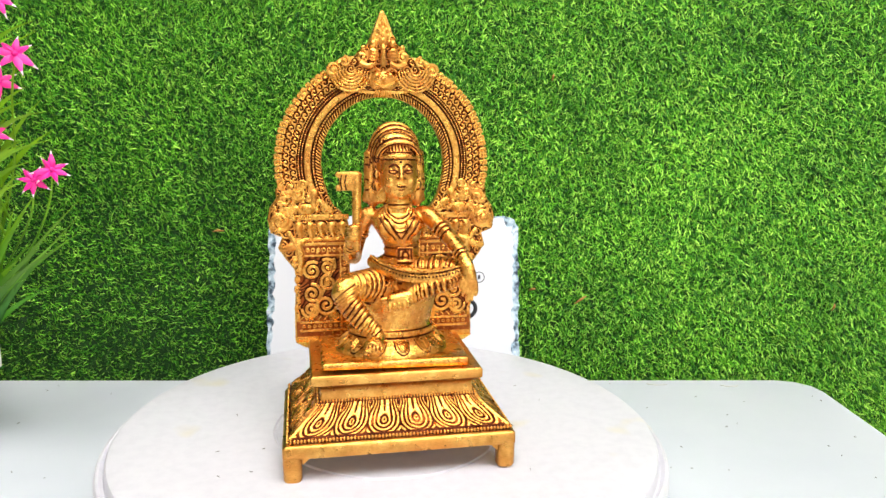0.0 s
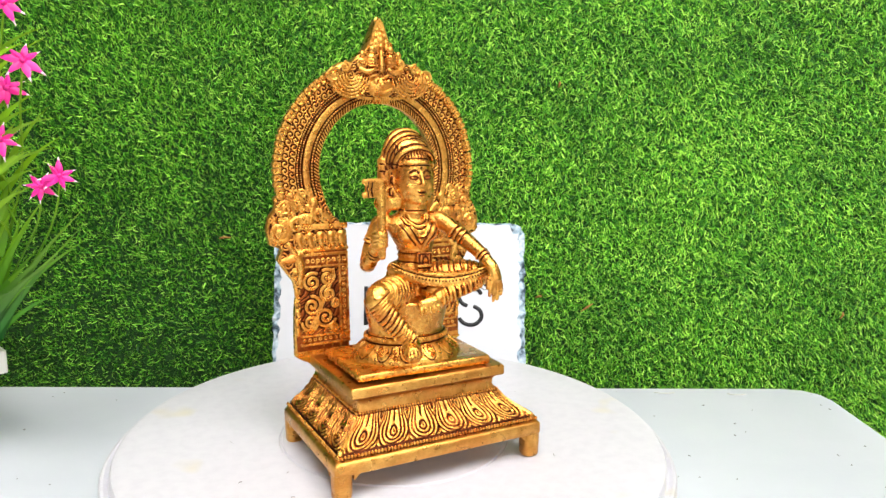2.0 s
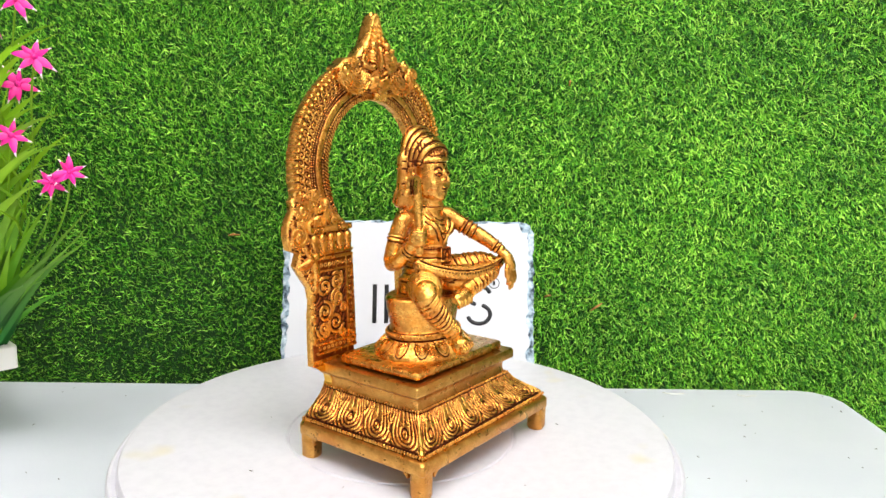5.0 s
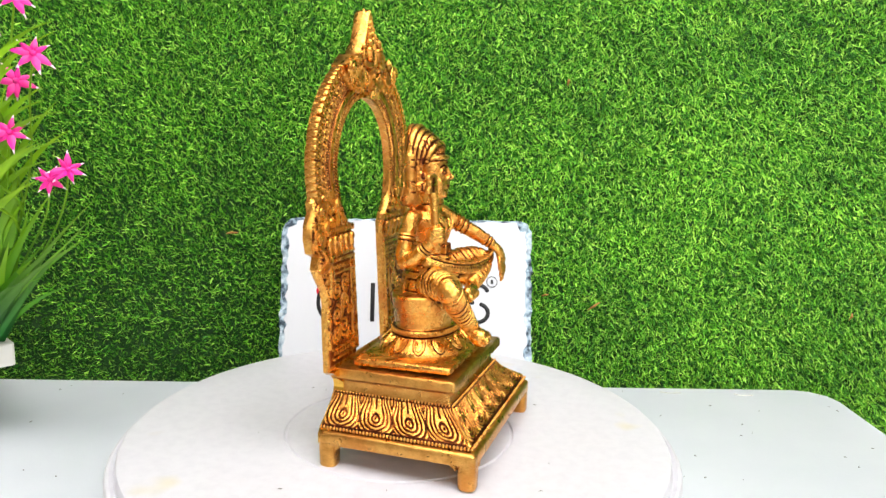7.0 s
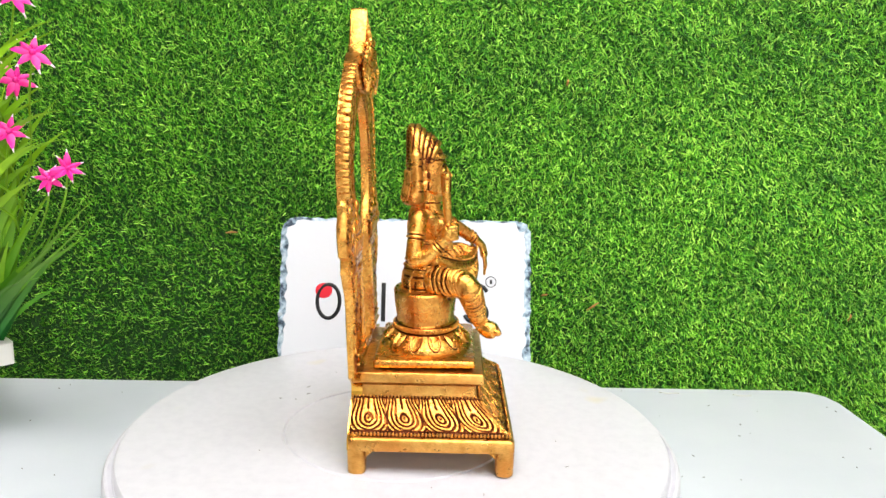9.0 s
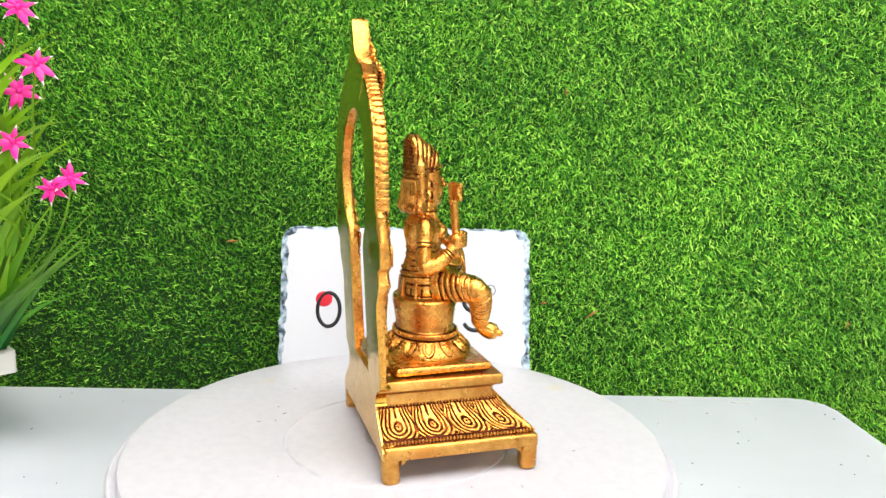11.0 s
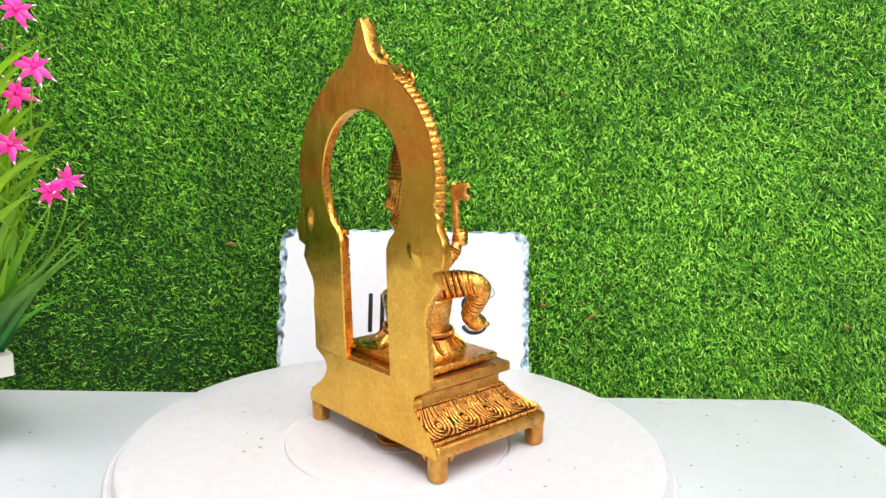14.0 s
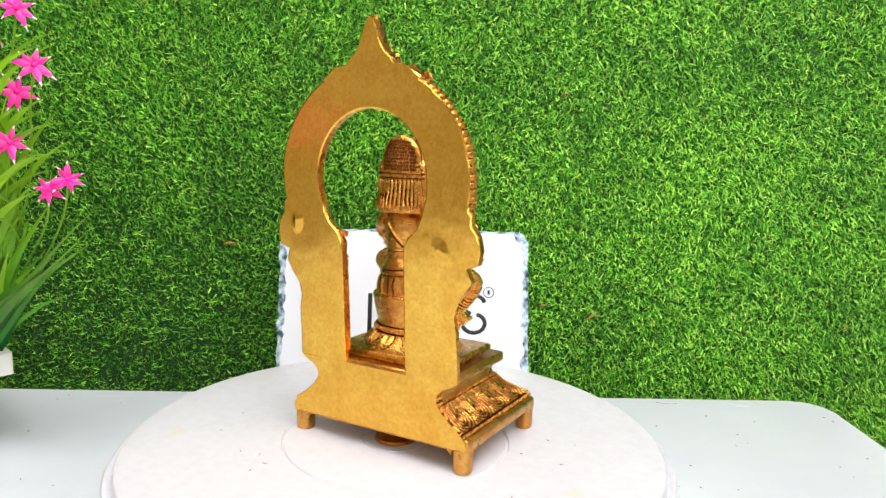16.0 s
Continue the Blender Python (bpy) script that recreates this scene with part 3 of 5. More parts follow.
def plant():
    top = new("plant")
    tagged(top, "artificial grassy plant with star-shaped pink flowers in a planter", "plant")
    rng = random.Random(5)
    Y = 0.045
    tips = [(-199.9, 217, 1.4), (-213, 214, 2.5), (-200.6, 179, 1.6), (-199, 172, 2.0), (-194.3, 162, 1.8), (-210, 157, 1.6), (-207.2, 144, 2.0), (-216.6, 137, 1.8), (-183.9, 120.5, 2.2), (-186.2, 100.6, 3.0), (-197.4, 93, 2.4), (-190.4, 71.5, 1.4), (-217.2, 113, 2.6), (-221.8, 117, 2.6), (-205, 100, 4.2), (-212, 120, 3.0), (-206, 128, 2.4), (-218, 150, 2.6), (-216, 170, 3.0), (-226, 180, 3.4), (-224, 198, 2.6), (-214, 95, 3.6), (-211, 84, 2.4), (-222, 85, 3.6), (-230, 110, 4.0), (-228, 135, 3.6), (-235, 150, 3.6), (-232, 165, 3.4), (-240, 190, 3.0), (-219, 73, 2.6), (-231, 70, 3.0), (-236, 95, 4.0), (-209, 186, 2.2), (-222, 160, 2.4)]
    more = [(x + rng.uniform(-9, 5), z + rng.uniform(-12, 12), w * rng.uniform(0.7, 1.2)) for x, z, w in tips]
    for x, z, w in tips + more[::2]:
        y = Y + rng.uniform(-0.02, 0.022)
        scale = (y + 0.4) / 0.445
        tip = (0.0226 + (x * MM - 0.0226) * scale, y, 0.172 + (z * MM - 0.172) * scale)
        if z < 132:
            # from the pot
            root = (-0.280 + rng.uniform(-0.012, 0.014), PLANT[1] + rng.uniform(-0.012, 0.010), PLANT[2] + 0.004)
            bow = 0.05 + max(0.0, (100 - z) * 0.0022) + rng.uniform(-0.02, 0.03)
        else:
            # from a side tuft on a stem
            root = (-0.248 + rng.uniform(-0.010, 0.006), y + rng.uniform(-0.006, 0.006), tip[2] - rng.uniform(0.030, 0.055))
            bow = 0.10 + rng.uniform(-0.03, 0.06)
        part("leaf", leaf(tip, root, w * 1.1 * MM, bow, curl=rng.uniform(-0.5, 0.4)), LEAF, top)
    for k in range(4):
        s = Shape()
        x = -0.246 - 0.006 * k
        s.tube([(-0.283 + 0.003 * k, PLANT[1], PLANT[2]), (x - 0.008, 0.055, 0.09), (x, 0.045, 0.16), (x + 0.004, 0.042, 0.225)], 0.0013, 6, fine=4)
        part("stalk", s, LEAF, top)
    for k in range(26):
        a = rng.uniform(0, 6.283)
        tip = (PLANT[0] - 0.005 + 0.070 * math.cos(a), PLANT[1] - 0.03 + 0.08 * math.sin(a), rng.uniform(0.06, 0.20))
        root = (PLANT[0] + rng.uniform(-0.03, 0.03), PLANT[1] + rng.uniform(-0.02, 0.02), PLANT[2] + 0.004)
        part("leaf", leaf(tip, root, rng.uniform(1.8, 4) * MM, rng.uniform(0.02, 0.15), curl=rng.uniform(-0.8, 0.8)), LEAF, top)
    k = 0
    for c, size in (((-0.2052, 0.030, 0.2030), 0.0120), ((-0.1988, 0.047, 0.1383), 0.0098), ((-0.2100, 0.047, 0.1320), 0.0090), ((-0.2186, 0.040, 0.2350), 0.0120), ((-0.2270, 0.050, 0.1888), 0.0115), ((-0.2215, 0.030, 0.1597), 0.0115), ((-0.206, -0.056, 0.177), 0.0130), ((-0.207, -0.028, 0.193), 0.0120), ((-0.210, -0.040, 0.160), 0.0110), ((-0.212, -0.002, 0.2160), 0.0120), ((-0.225, -0.015, 0.150), 0.0110)):
        k += 1
        holder = new("flower")
        holder.parent = top
        tagged(holder, "star-shaped pink flower with pale tips")
        s = Shape()
        s.tube([(PLANT[0] + 0.02, PLANT[1], PLANT[2]), (c[0] - 0.030, PLANT[1], c[2] * 0.6), (c[0] - 0.006, c[1] + 0.004, c[2] - 0.022), c], 0.0007, 5, fine=4)
        part("stem", s, LEAF, holder)
        flower(holder, c, size, (0.25 + 0.1 * (k % 3), -1, 0.35) if c[1] > 0.02 else (1, -0.25, 0.3), k)
    return top


plant()


def planter():
    top = new("planter")
    tagged(top, "square white tapered planter with a thick rim", "planter")
    cx, cy, hw, zt = 0.0, 0.0, 0.0585, 0.0250
    s = Shape()
    m = 0.006
    s.slabbed([(-0.0407, cx - 0.036, cx + 0.036, cy - 0.036, cy + 0.036), (0.008, cx - 0.048, cx + 0.048, cy - 0.048, cy + 0.048), (0.010, cx - hw, cx + hw, cy - hw, cy + hw), (zt - 0.001, cx - hw, cx + hw, cy - hw, cy + hw), (zt, cx - hw + 0.001, cx + hw - 0.001, cy - hw + 0.001, cy + hw - 0.001), (zt, cx - hw + m, cx + hw - m, cy - hw + m, cy + hw - m), (0.013, cx - hw + m + 0.002, cx + hw - m - 0.002, cy - hw + m + 0.002, cy + hw - m - 0.002)], 0, 0.003)
    part("pot", s, POT_WHITE, top)
    s = Shape()
    s.slabbed([(0.0125, cx - 0.050, cx + 0.050, cy - 0.050, cy + 0.050), (0.0165, cx - 0.0495, cx + 0.0495, cy - 0.0495, cy + 0.0495)], 0, 0.003)
    part("filling", s, SOIL, top, "dark filling in the planter")
    top.matrix_basis = pose(-0.3352, 0.071, 0, 0, 0, 45)
    return top


planter()


# ---- brass pedestal with its arch ----
def mirrored(points):
    return [(-x, z) for x, z in points]


def pedestal():
    top = new("pedestal")
    tagged(top, "footed cast brass pedestal with lotus petals and an ornate arch", "pedestal")
    X0, X1, Y0, Y1 = -57.0, 56.4, -60.4, 20.8
    YB = Y1 - 0.5

    def sized(levels):
        return [(z * MM, a * MM, b * MM, c * MM, d * MM) for z, a, b, c, d in levels]

    # four feet, wider where they meet the apron
    for x, y in ((X0, Y0), (X1 - 9.2, Y0), (X0, Y1 - 9.2), (X1 - 9.2, Y1 - 9.2)):
        s = Shape()
        s.slabbed(sized([(-0.6, x + 0.7, x + 8.5, y + 0.7, y + 8.5), (0.6, x + 0.2, x + 9.0, y + 0.2, y + 9.0), (9.0, x, x + 9.2, y, y + 9.2), (12.5, x, x + 9.2, y, y + 9.2)]), 0, 0.0029)
        part("foot", s, BRUSHED, top)
        s = Shape()
        # small brackets that round the inner corners
        sx = 1 if x < 0 else -1
        sy = 1 if y < 0 else -1
        cx = x + 9.2 if x < 0 else x
        cy = y + 9.2 if y < 0 else y
        for k in range(4):
            w = 3.6 - 0.9 * k
            q = (11.2 - 0.8 * k, 12.4 - 0.8 * k)
            a, b = sorted((cx, cx + sx * w))
            s.box((a * MM, (y + 0.4) * MM, q[0] * MM), (b * MM, (y + 3.2) * MM if y < 0 else (y + 8.8) * MM, q[1] * MM), 0.0003)
            a, b = sorted((cy, cy + sy * w))
            s.box(((x + 0.4) * MM if x < 0 else (x + 6.0) * MM, a * MM, q[0] * MM), ((x + 3.2) * MM if x < 0 else (x + 8.8) * MM, b * MM, q[1] * MM), 0.0003)
        part("bracket", s, BRUSHED, top)
    s = Shape()
    s.slabbed(sized([(11.4, X0 + 0.5, X1 - 0.5, Y0 + 0.5, YB), (12.0, X0, X1, Y0, YB), (16.8, X0, X1, Y0, YB), (17.8, X0 + 0.8, X1 - 0.8, Y0 + 0.8, YB), (18.2, X0 + 1.8, X1 - 1.8, Y0 + 1.8, YB)]), 0, 0.0018)
    part("apron", s, BRUSHED, top)
    s = Shape()
    tier = [(18.0, -54.6, 54.2, -58.0, YB), (20.4, -53.2, 52.8, -56.6, YB), (23.0, -49.6, 49.2, -53.2, YB), (26.0, -45.8, 45.4, -49.4, YB), (29.2, -42.2, 41.8, -46.2, YB), (32.6, -39.9, 39.5, -43.9, YB), (33.4, -39.4, 39.0, -43.4, YB)]
    s.slabbed(sized(tier), 0, 0.0008)
    part("lotus_tier", s, PATINA, top, "sloping tier darkened with brown patina")
    s = Shape()
    s.slabbed(sized([(33.2, -38.9, 38.5, -42.4, YB), (34.2, -38.7, 38.3, -42.2, YB), (36.0, -38.2, 37.8, -41.6, YB), (38.8, -38.4, 38.0, -41.8, YB), (40.6, -40.4, 40.0, -43.4, YB), (41.0, -42.4, 42.0, -45.0, YB), (41.6, -43.0, 42.6, -45.6, YB), (45.6, -43.0, 42.6, -45.6, YB), (46.4, -42.3, 41.9, -44.9, YB)]), 0, 0.0010)
    part("platform", s, BRUSHED, top)

    def bead_row(a, b, n, r, flat=(1, 1, 1)):
        q = Shape()
        for k in range(n):
            t = k / (n - 1)
            q.ball([(a[i] + (b[i] - a[i]) * t) * MM for i in range(3)], tuple(r * MM * e for e in flat), 6)
        tagged(part("beading", q, BRASS, top), kind="stuff")

    for z, ex, ey, n, r in ((19.6, 54.6, -58.2, 66, 0.78), (33.2, 39.6, -43.6, 54, 0.66)):
        bead_row((-ex, ey, z), (ex - 0.4, ey, z), n, r, (1, 1, 1.25))
        for sx in (-1, 1):
            x = -ex if sx < 0 else ex - 0.4
            bead_row((x, ey + 1.6, z), (x, Y1 - 1, z), int(n * 0.68), r, (1, 1, 1.25))

    # petals in low relief that follow the hollow slope
    zs, ys, xs = (20.4, 23.0, 26.0, 29.2, 32.6), (56.6, 53.2, 49.4, 46.2, 43.9), (53.1, 49.5, 45.7, 42.1, 39.8)

    def tile(side, k, n, wide):
        def height(U, V):
            x = (U - 0.5) * wide * (1 - 0.22 * V)
            t = V * 16.0
            x = x + 0.28 * wobble(x + 31 * k + 57 * side, t, 7, 3)
            t = t + 0.30 * wobble(x + 17 * k, t + 29 * side, 8, 5)
            up = np.maximum(t - 6.0, 0)
            neck = 1 - 0.36 * step(up, 0.5, 9.0)
            side_way = np.abs(x) / neck
            closed = np.minimum(np.hypot(side_way, 0.72 * up), 3.15)
            r = np.where(t < 6.0, np.hypot(x, 1.12 * (t - 6.0)), np.where(side_way < 3.15, closed, side_way))
            h = ridge(r / 2.1 + 0.16, 0.32)
            # stem over the bud, and its pierced heart
            h = h * (1 - (1 - step(np.abs(x), 0.2, 0.55)) * step(t, 10.0, 10.8))
            h = h * step(np.hypot(x * 1.3, (t - 6.4) * 0.75), 0.3, 0.7)
            worn = 0.30 * step(wobble(x + 40 * k, t + 11 * side, 14, 9), 0.05, 0.45)
            return np.maximum(h, worn * 1.4) * step(V, 0.0, 0.04) * (0.35 + 0.65 * step(1 - V, 0.0, 0.05))

        def place(U, V, H):
            us = (k + U) / n
            i = np.minimum((V * 4).astype(int), 3)
            g = V * 4 - i
            z, y, x = (np.take(q, i) + (np.take(q, i + 1) - np.take(q, i)) * g for q in (np.array(zs), np.array(ys), np.array(xs)))
            lift = (H - 0.15) * 0.85 * 0.7
            if side == 0:
                return ((-x + (2 * x) * us - 0.2) * MM, (-y - lift) * MM, (z + lift) * MM)
            return ((side * (x + lift) - 0.2) * MM, (-y + (y + 20.0) * us) * MM, (z + lift) * MM)

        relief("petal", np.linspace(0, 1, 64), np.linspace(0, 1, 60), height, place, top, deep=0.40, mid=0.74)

    for side, n, wide in ((0, 6, 17.6), (-1, 4, 18.6), (1, 4, 18.6)):
        for k in range(n):
            tile(side, k, n, wide)

    def mm3(x, y, z):
        return (x * MM, y * MM, z * MM)

    # raised corner leaves
    for sx in (-1, 1):
        s = Shape()
        s.tube([mm3(sx * x - 0.2, -y, z) for x, y, z in zip(xs, ys, zs)], [1.5 * MM, 1.3 * MM, 1.0 * MM, 0.7 * MM, 0.4 * MM], 8, fine=3)
        part("corner_leaf", s, BRASS, top)

    # ---- upright plate: pillars and arch, an opening between them ----
    half_in = [(19.3, 46.0), (19.3, 60), (19.3, 72), (19.3, 80), (19.3, 87), (19.3, 94), (19.3, 99), (19.3, 104), (19.4, 107.5), (19.6, 112.5), (22.5, 117.5), (27.4, 122), (30.2, 127.5)]
    half_out = [(50, 46.0), (50.3, 60), (50, 72), (48.6, 80), (50, 87), (54.5, 93), (58, 99), (56, 105), (62.0, 107.5), (63.6, 114.5), (62.5, 121), (58.8, 126), (58.6, 131)]
    for k in range(25):
        t = k / 24
        a, b = radians(-21 + 111 * t), radians(-12 + 102 * t)
        half_in.append((33.8 * math.cos(a), 145 + 36 * math.sin(a)))
        half_out.append((58.0 * math.cos(b), 145 + 57.6 * math.sin(b)))
    inner = half_in + mirrored(half_in[:-1])[::-1]
    outer = half_out + mirrored(half_out[:-1])[::-1]
    wob = random.Random(2)
    outer = [(x + wob.uniform(-0.35, 0.35), z + wob.uniform(-0.25, 0.25)) for x, z in outer]
    s = Shape()
    rings = []
    for (ax, az), (bx, bz) in zip(inner, outer):
        dx, dz = bx - ax, bz - az
        ln = math.hypot(dx, dz)
        ux, uz = dx / ln, dz / ln
        thick = 9.0 if az > 100 else 6.5 + 2.5 * max(0, (az - 46) / 54)
        yf = Y1 - thick
        rings.append([(p * MM, y * MM, q * MM) for p, y, q in ((ax, yf + 1.0, az), (ax + ux, yf, az + uz), (bx - ux * 1.2, yf, bz - uz * 1.2), (bx, yf + 1.2, bz), (bx, Y1 - 0.8, bz), (bx - ux * 0.8, Y1, bz - uz * 0.8), (ax + ux * 0.8, Y1, az + uz * 0.8), (ax, Y1 - 0.8, az))])
    s.rings(rings)
    for i, q in enumerate(s.f):
        if all(abs(s.v[j][1] - s.v[q[0]][1]) < 0.0006 for j in q) and s.v[q[0]][1] < 0.0155 and len(q) == 4:
            s.m[i] = 1
        elif min(s.v[j][1] for j in q) < 0.0198:
            s.m[i] = 2
    part("arch", s, [POLISHED, PATINA, BRASS], top, "arch and pillars, filed smooth behind")

    # back plate that joins the pillars to the base
    s = Shape()
    prof = [(50.0, 46.0), (46, 43.5), (42.6, 42.2), (39.2, 39), (38.4, 36), (39.2, 33), (42.0, 29.2), (45.6, 26.0), (49.4, 23.0), (53.0, 20.2), (56.0, 16.5), (56.0, 11.8), (44, 12.6)]
    ring = prof + mirrored(prof)[::-1]
    s.rings([[(x * MM, 15.2 * MM, z * MM) for x, z in ring], [(x * MM, Y1 * MM, z * MM) for x, z in ring]])
    s.f = [tuple(reversed(q)) for q in s.f]
    part("back_plate", s, POLISHED, top, "smooth filed brass back plate")
    s = Shape()
    s.tube([(-19.6 * MM, 0.0180, 46.2 * MM), (19.6 * MM, 0.0180, 46.2 * MM)], 0.0016, 8)
    part("sill", s, BRUSHED, top)

    # crest plate above the arch
    crest = [(10, 183), (20, 184.5), (27, 190), (30, 196), (22, 201.6), (15.0, 202.4), (12.6, 205.6), (8.6, 208.6), (6.4, 212.4), (4.3, 218), (1.9, 224), (0, 225.6)]
    ring = crest + mirrored(crest[:-1])[::-1]
    s = Shape()
    s.rings([[(x * 0.92 * MM, 11.2 * MM, (z - 0.4) * MM) for x, z in ring], [(x * MM, 12.4 * MM, z * MM) for x, z in ring], [(x * MM, (Y1 - 0.6) * MM, z * MM) for x, z in ring], [(x * 0.97 * MM, (Y1 + 0.1) * MM, (z - 0.3) * MM) for x, z in ring]])
    s.f = [tuple(reversed(q)) for q in s.f]
    s.m = [1 if all(s.v[j][1] < 0.0126 for j in q) else 0 for q in s.f]
    s.m = [1 if all(s.v[j][1] < 0.0126 for j in q) or len({round(s.v[j][1], 4) for j in q}) == 2 and min(s.v[j][1] for j in q) < 0.013 else 0 for q in s.f]
    part("crest", s, [POLISHED, BRASS], top, "pointed crest plate")

    yf = 11.6
    C = (0.0, 145.0)

    def at(r, a, y=yf):
        """A point of the arch's face: r from 33.8 at the opening to 59 at the rim, a in degrees."""
        q = radians(a)
        k = (r - 33.8) / 25.2
        return ((r * math.cos(q)) * MM, y * MM, (C[1] + (36 + 22.6 * k) * math.sin(q)) * MM)

    # scalloped rim: pillow-shaped lobes with a dimple, cast side by side
    s = Shape()
    s.slabbed([(-0.0046, -0.0012, 0.0012, -0.0010, 0.0010), (-0.0034, -0.0020, 0.0020, -0.0013, 0.0013), (-0.0010, -0.0024, 0.0024, -0.0015, 0.0015), (0.0008, -0.0024, 0.0024, -0.0015, 0.0015), (0.0014, -0.0021, 0.0021, -0.0014, 0.0014), (0.0015, -0.0012, 0.0012, -0.0009, 0.0009), (0.0009, -0.0006, 0.0006, -0.0005, 0.0005)], 0, 0.0006)
    lobe = s.mesh("lobe", [BRASS])
    odd = random.Random(8)
    for k in range(58):
        a = -10 + 200 * k / 57
        if 72 < a < 108:
            continue
        ob = part("lobe", lobe, BRASS, top)
        x, y, z = at(56.9 + odd.uniform(-0.3, 0.3), a + odd.uniform(-0.35, 0.35), 12.0)
        ob.matrix_basis = Matrix.Translation((x, y, z)) @ pose(0, 0, 0, 0, -a + odd.uniform(-6, 6), 0) @ pose(0, 0, 0, 90, 0, 0)
    # the arch's face: curls, beading, moulding and roped edge
    def face(R, A):
        s1 = A * radians(1) * 50.0
        up = np.where(A < 90, 1.0, -1.0)
        h = np.zeros_like(R)
        for rc, half, shift in ((52.8, 2.1, 0.0), (49.0, 2.0, 0.5)):
            c = s1 / 3.6 + shift
            dx = (c - np.floor(c) - 0.5) * 3.6
            dr = R - rc
            rho, phi = np.hypot(dx, dr * 0.92), np.arctan2(dr, dx * up) / (2 * math.pi)
            curl = ridge(rho / 1.75 - phi + 0.25, 0.32)
            h = np.where(np.abs(dr) < half, curl * step(half - np.abs(dr), 0.0, 0.3), h)
        c = s1 / 1.35
        bead = np.hypot((c - np.floor(c) - 0.5) * 1.35, R - 46.2)
        h = np.where(np.abs(R - 46.2) < 0.8, 1 - step(bead, 0.35, 0.75), h)
        bead = np.hypot((c - np.floor(c) - 0.5) * 1.35, R - 44.5)
        h = np.where(np.abs(R - 44.5) < 0.75, 1 - step(bead, 0.30, 0.70), h)
        h = np.where((R > 39.2) & (R < 43.6), step(np.minimum(R - 39.2, 43.6 - R), 0.0, 0.6) * (0.72 + 0.28 * np.sin(np.clip((R - 39.2) / 4.4, 0, 1) * math.pi)), h)
        c = s1 / 1.9
        tick = ridge(c, 0.26)
        h = np.where((R > 37.5) & (R < 39.0), tick * step(np.minimum(R - 37.5, 39.0 - R), 0.0, 0.35), h)
        c = s1 / 2.3 - up * (R - 34) / 2.6
        h = np.where(R < 37.3, ridge(c, 0.34) * step(37.3 - R, 0.0, 0.35) * 0.9, h)
        h = h * (1 - 0.12 * (wobble(R, s1, 5, 2) > 0.3))
        return np.where((R > 43.6) & (A > 75) & (A < 105), 0.05, h)

    def face_place(R, A, H):
        q = np.radians(A)
        k = (R - 33.8) / 25.2
        y = yf + 0.35 - 1.75 * H
        y = np.where((R > 39.2) & (R < 43.6), y - 0.5 * np.clip(H, 0, 1), y)
        return (R * np.cos(q) * MM, y * MM, (C[1] + (36 + 22.6 * k) * np.sin(q)) * MM)

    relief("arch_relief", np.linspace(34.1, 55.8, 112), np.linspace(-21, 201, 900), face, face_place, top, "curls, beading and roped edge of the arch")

    # crest ornament: fanged mask, wings, twin knots and finial
    def ornament(name, build, label=""):
        q = Shape()
        build(q)
        part(name, q, BRASS, top, label)

    def mm(*p):
        return tuple(e * MM for e in p)

    def wings(q):
        for sx in (-1, 1):
            for k, g in enumerate((1.0, 0.85, 0.70, 0.55, 0.40, 0.25)):
                pts = []
                for j in range(11):
                    t = j / 10
                    ang = radians(188 + 168 * t)
                    pts.append(mm(sx * (17.5 + 11.0 * g * math.cos(ang)), 9.2 - 0.35 * k, 195.2 + 11.5 * g * math.sin(ang)))
                q.tube(pts, [0.5 * MM] + [0.72 * MM] * 9 + [0.5 * MM], 7)
                for j in range(1, 10, 2 if k % 2 else 1) if k < 3 else ():
                    x, y, z = pts[j]
                    q.ball((x, y - 0.0008, z), (0.0005, 0.0007, 0.0009), 6)
            q.tube([mm(*p) for p in spiral(sx * 26.6, 194.8, 8.8, 3.8, 1.6, 180 if sx > 0 else 0, -sx, 1.2)], 1.0 * MM, 6)
            q.ball(mm(sx * 26.6, 7.8, 194.8), 1.2 * MM, 8)
            q.tube([mm(*p) for p in spiral(sx * 20.5, 199.2, 9.0, 2.8, 1.4, 90, sx, 1.0)], 0.85 * MM, 6)
            for j in range(5):
                q.ball(mm(sx * (21.5 + 2.0 * j), 9.2, 199.8 - 1.7 * j), 1.0 * MM, 8)

    def mask(q):
        q.ball(mm(0, 10.5, 189.5), mm(8.5, 4.0, 6.0), 16)
        q.tube([mm(-5.6, 6.6, 188.4), mm(0, 6.0, 186.2), mm(5.6, 6.6, 188.4)], 0.9 * MM, 6, fine=4)
        q.ball(mm(0, 6.6, 190.4), mm(1.8, 1.6, 1.6), 8)
        for sx in (-1, 1):
            q.ball(mm(sx * 3.6, 7.0, 192.2), mm(1.7, 1.3, 1.5), 8)
            q.tube([mm(sx * 1.2, 6.6, 194.4), mm(sx * 4.0, 6.6, 195.6), mm(sx * 7.2, 7.6, 194.0)], 0.7 * MM, 6, fine=3)
            q.tube([mm(sx * 2.6, 6.6, 186.6), mm(sx * 2.6, 6.6, 184.6)], [0.7 * MM, 0.3 * MM], 6)
        for k in range(7):
            q.tube([mm(-3.6 + 1.2 * k, 8.0, 184.0), mm(-4.4 + 1.45 * k, 8.6, 180.8)], 0.7 * MM, 6)

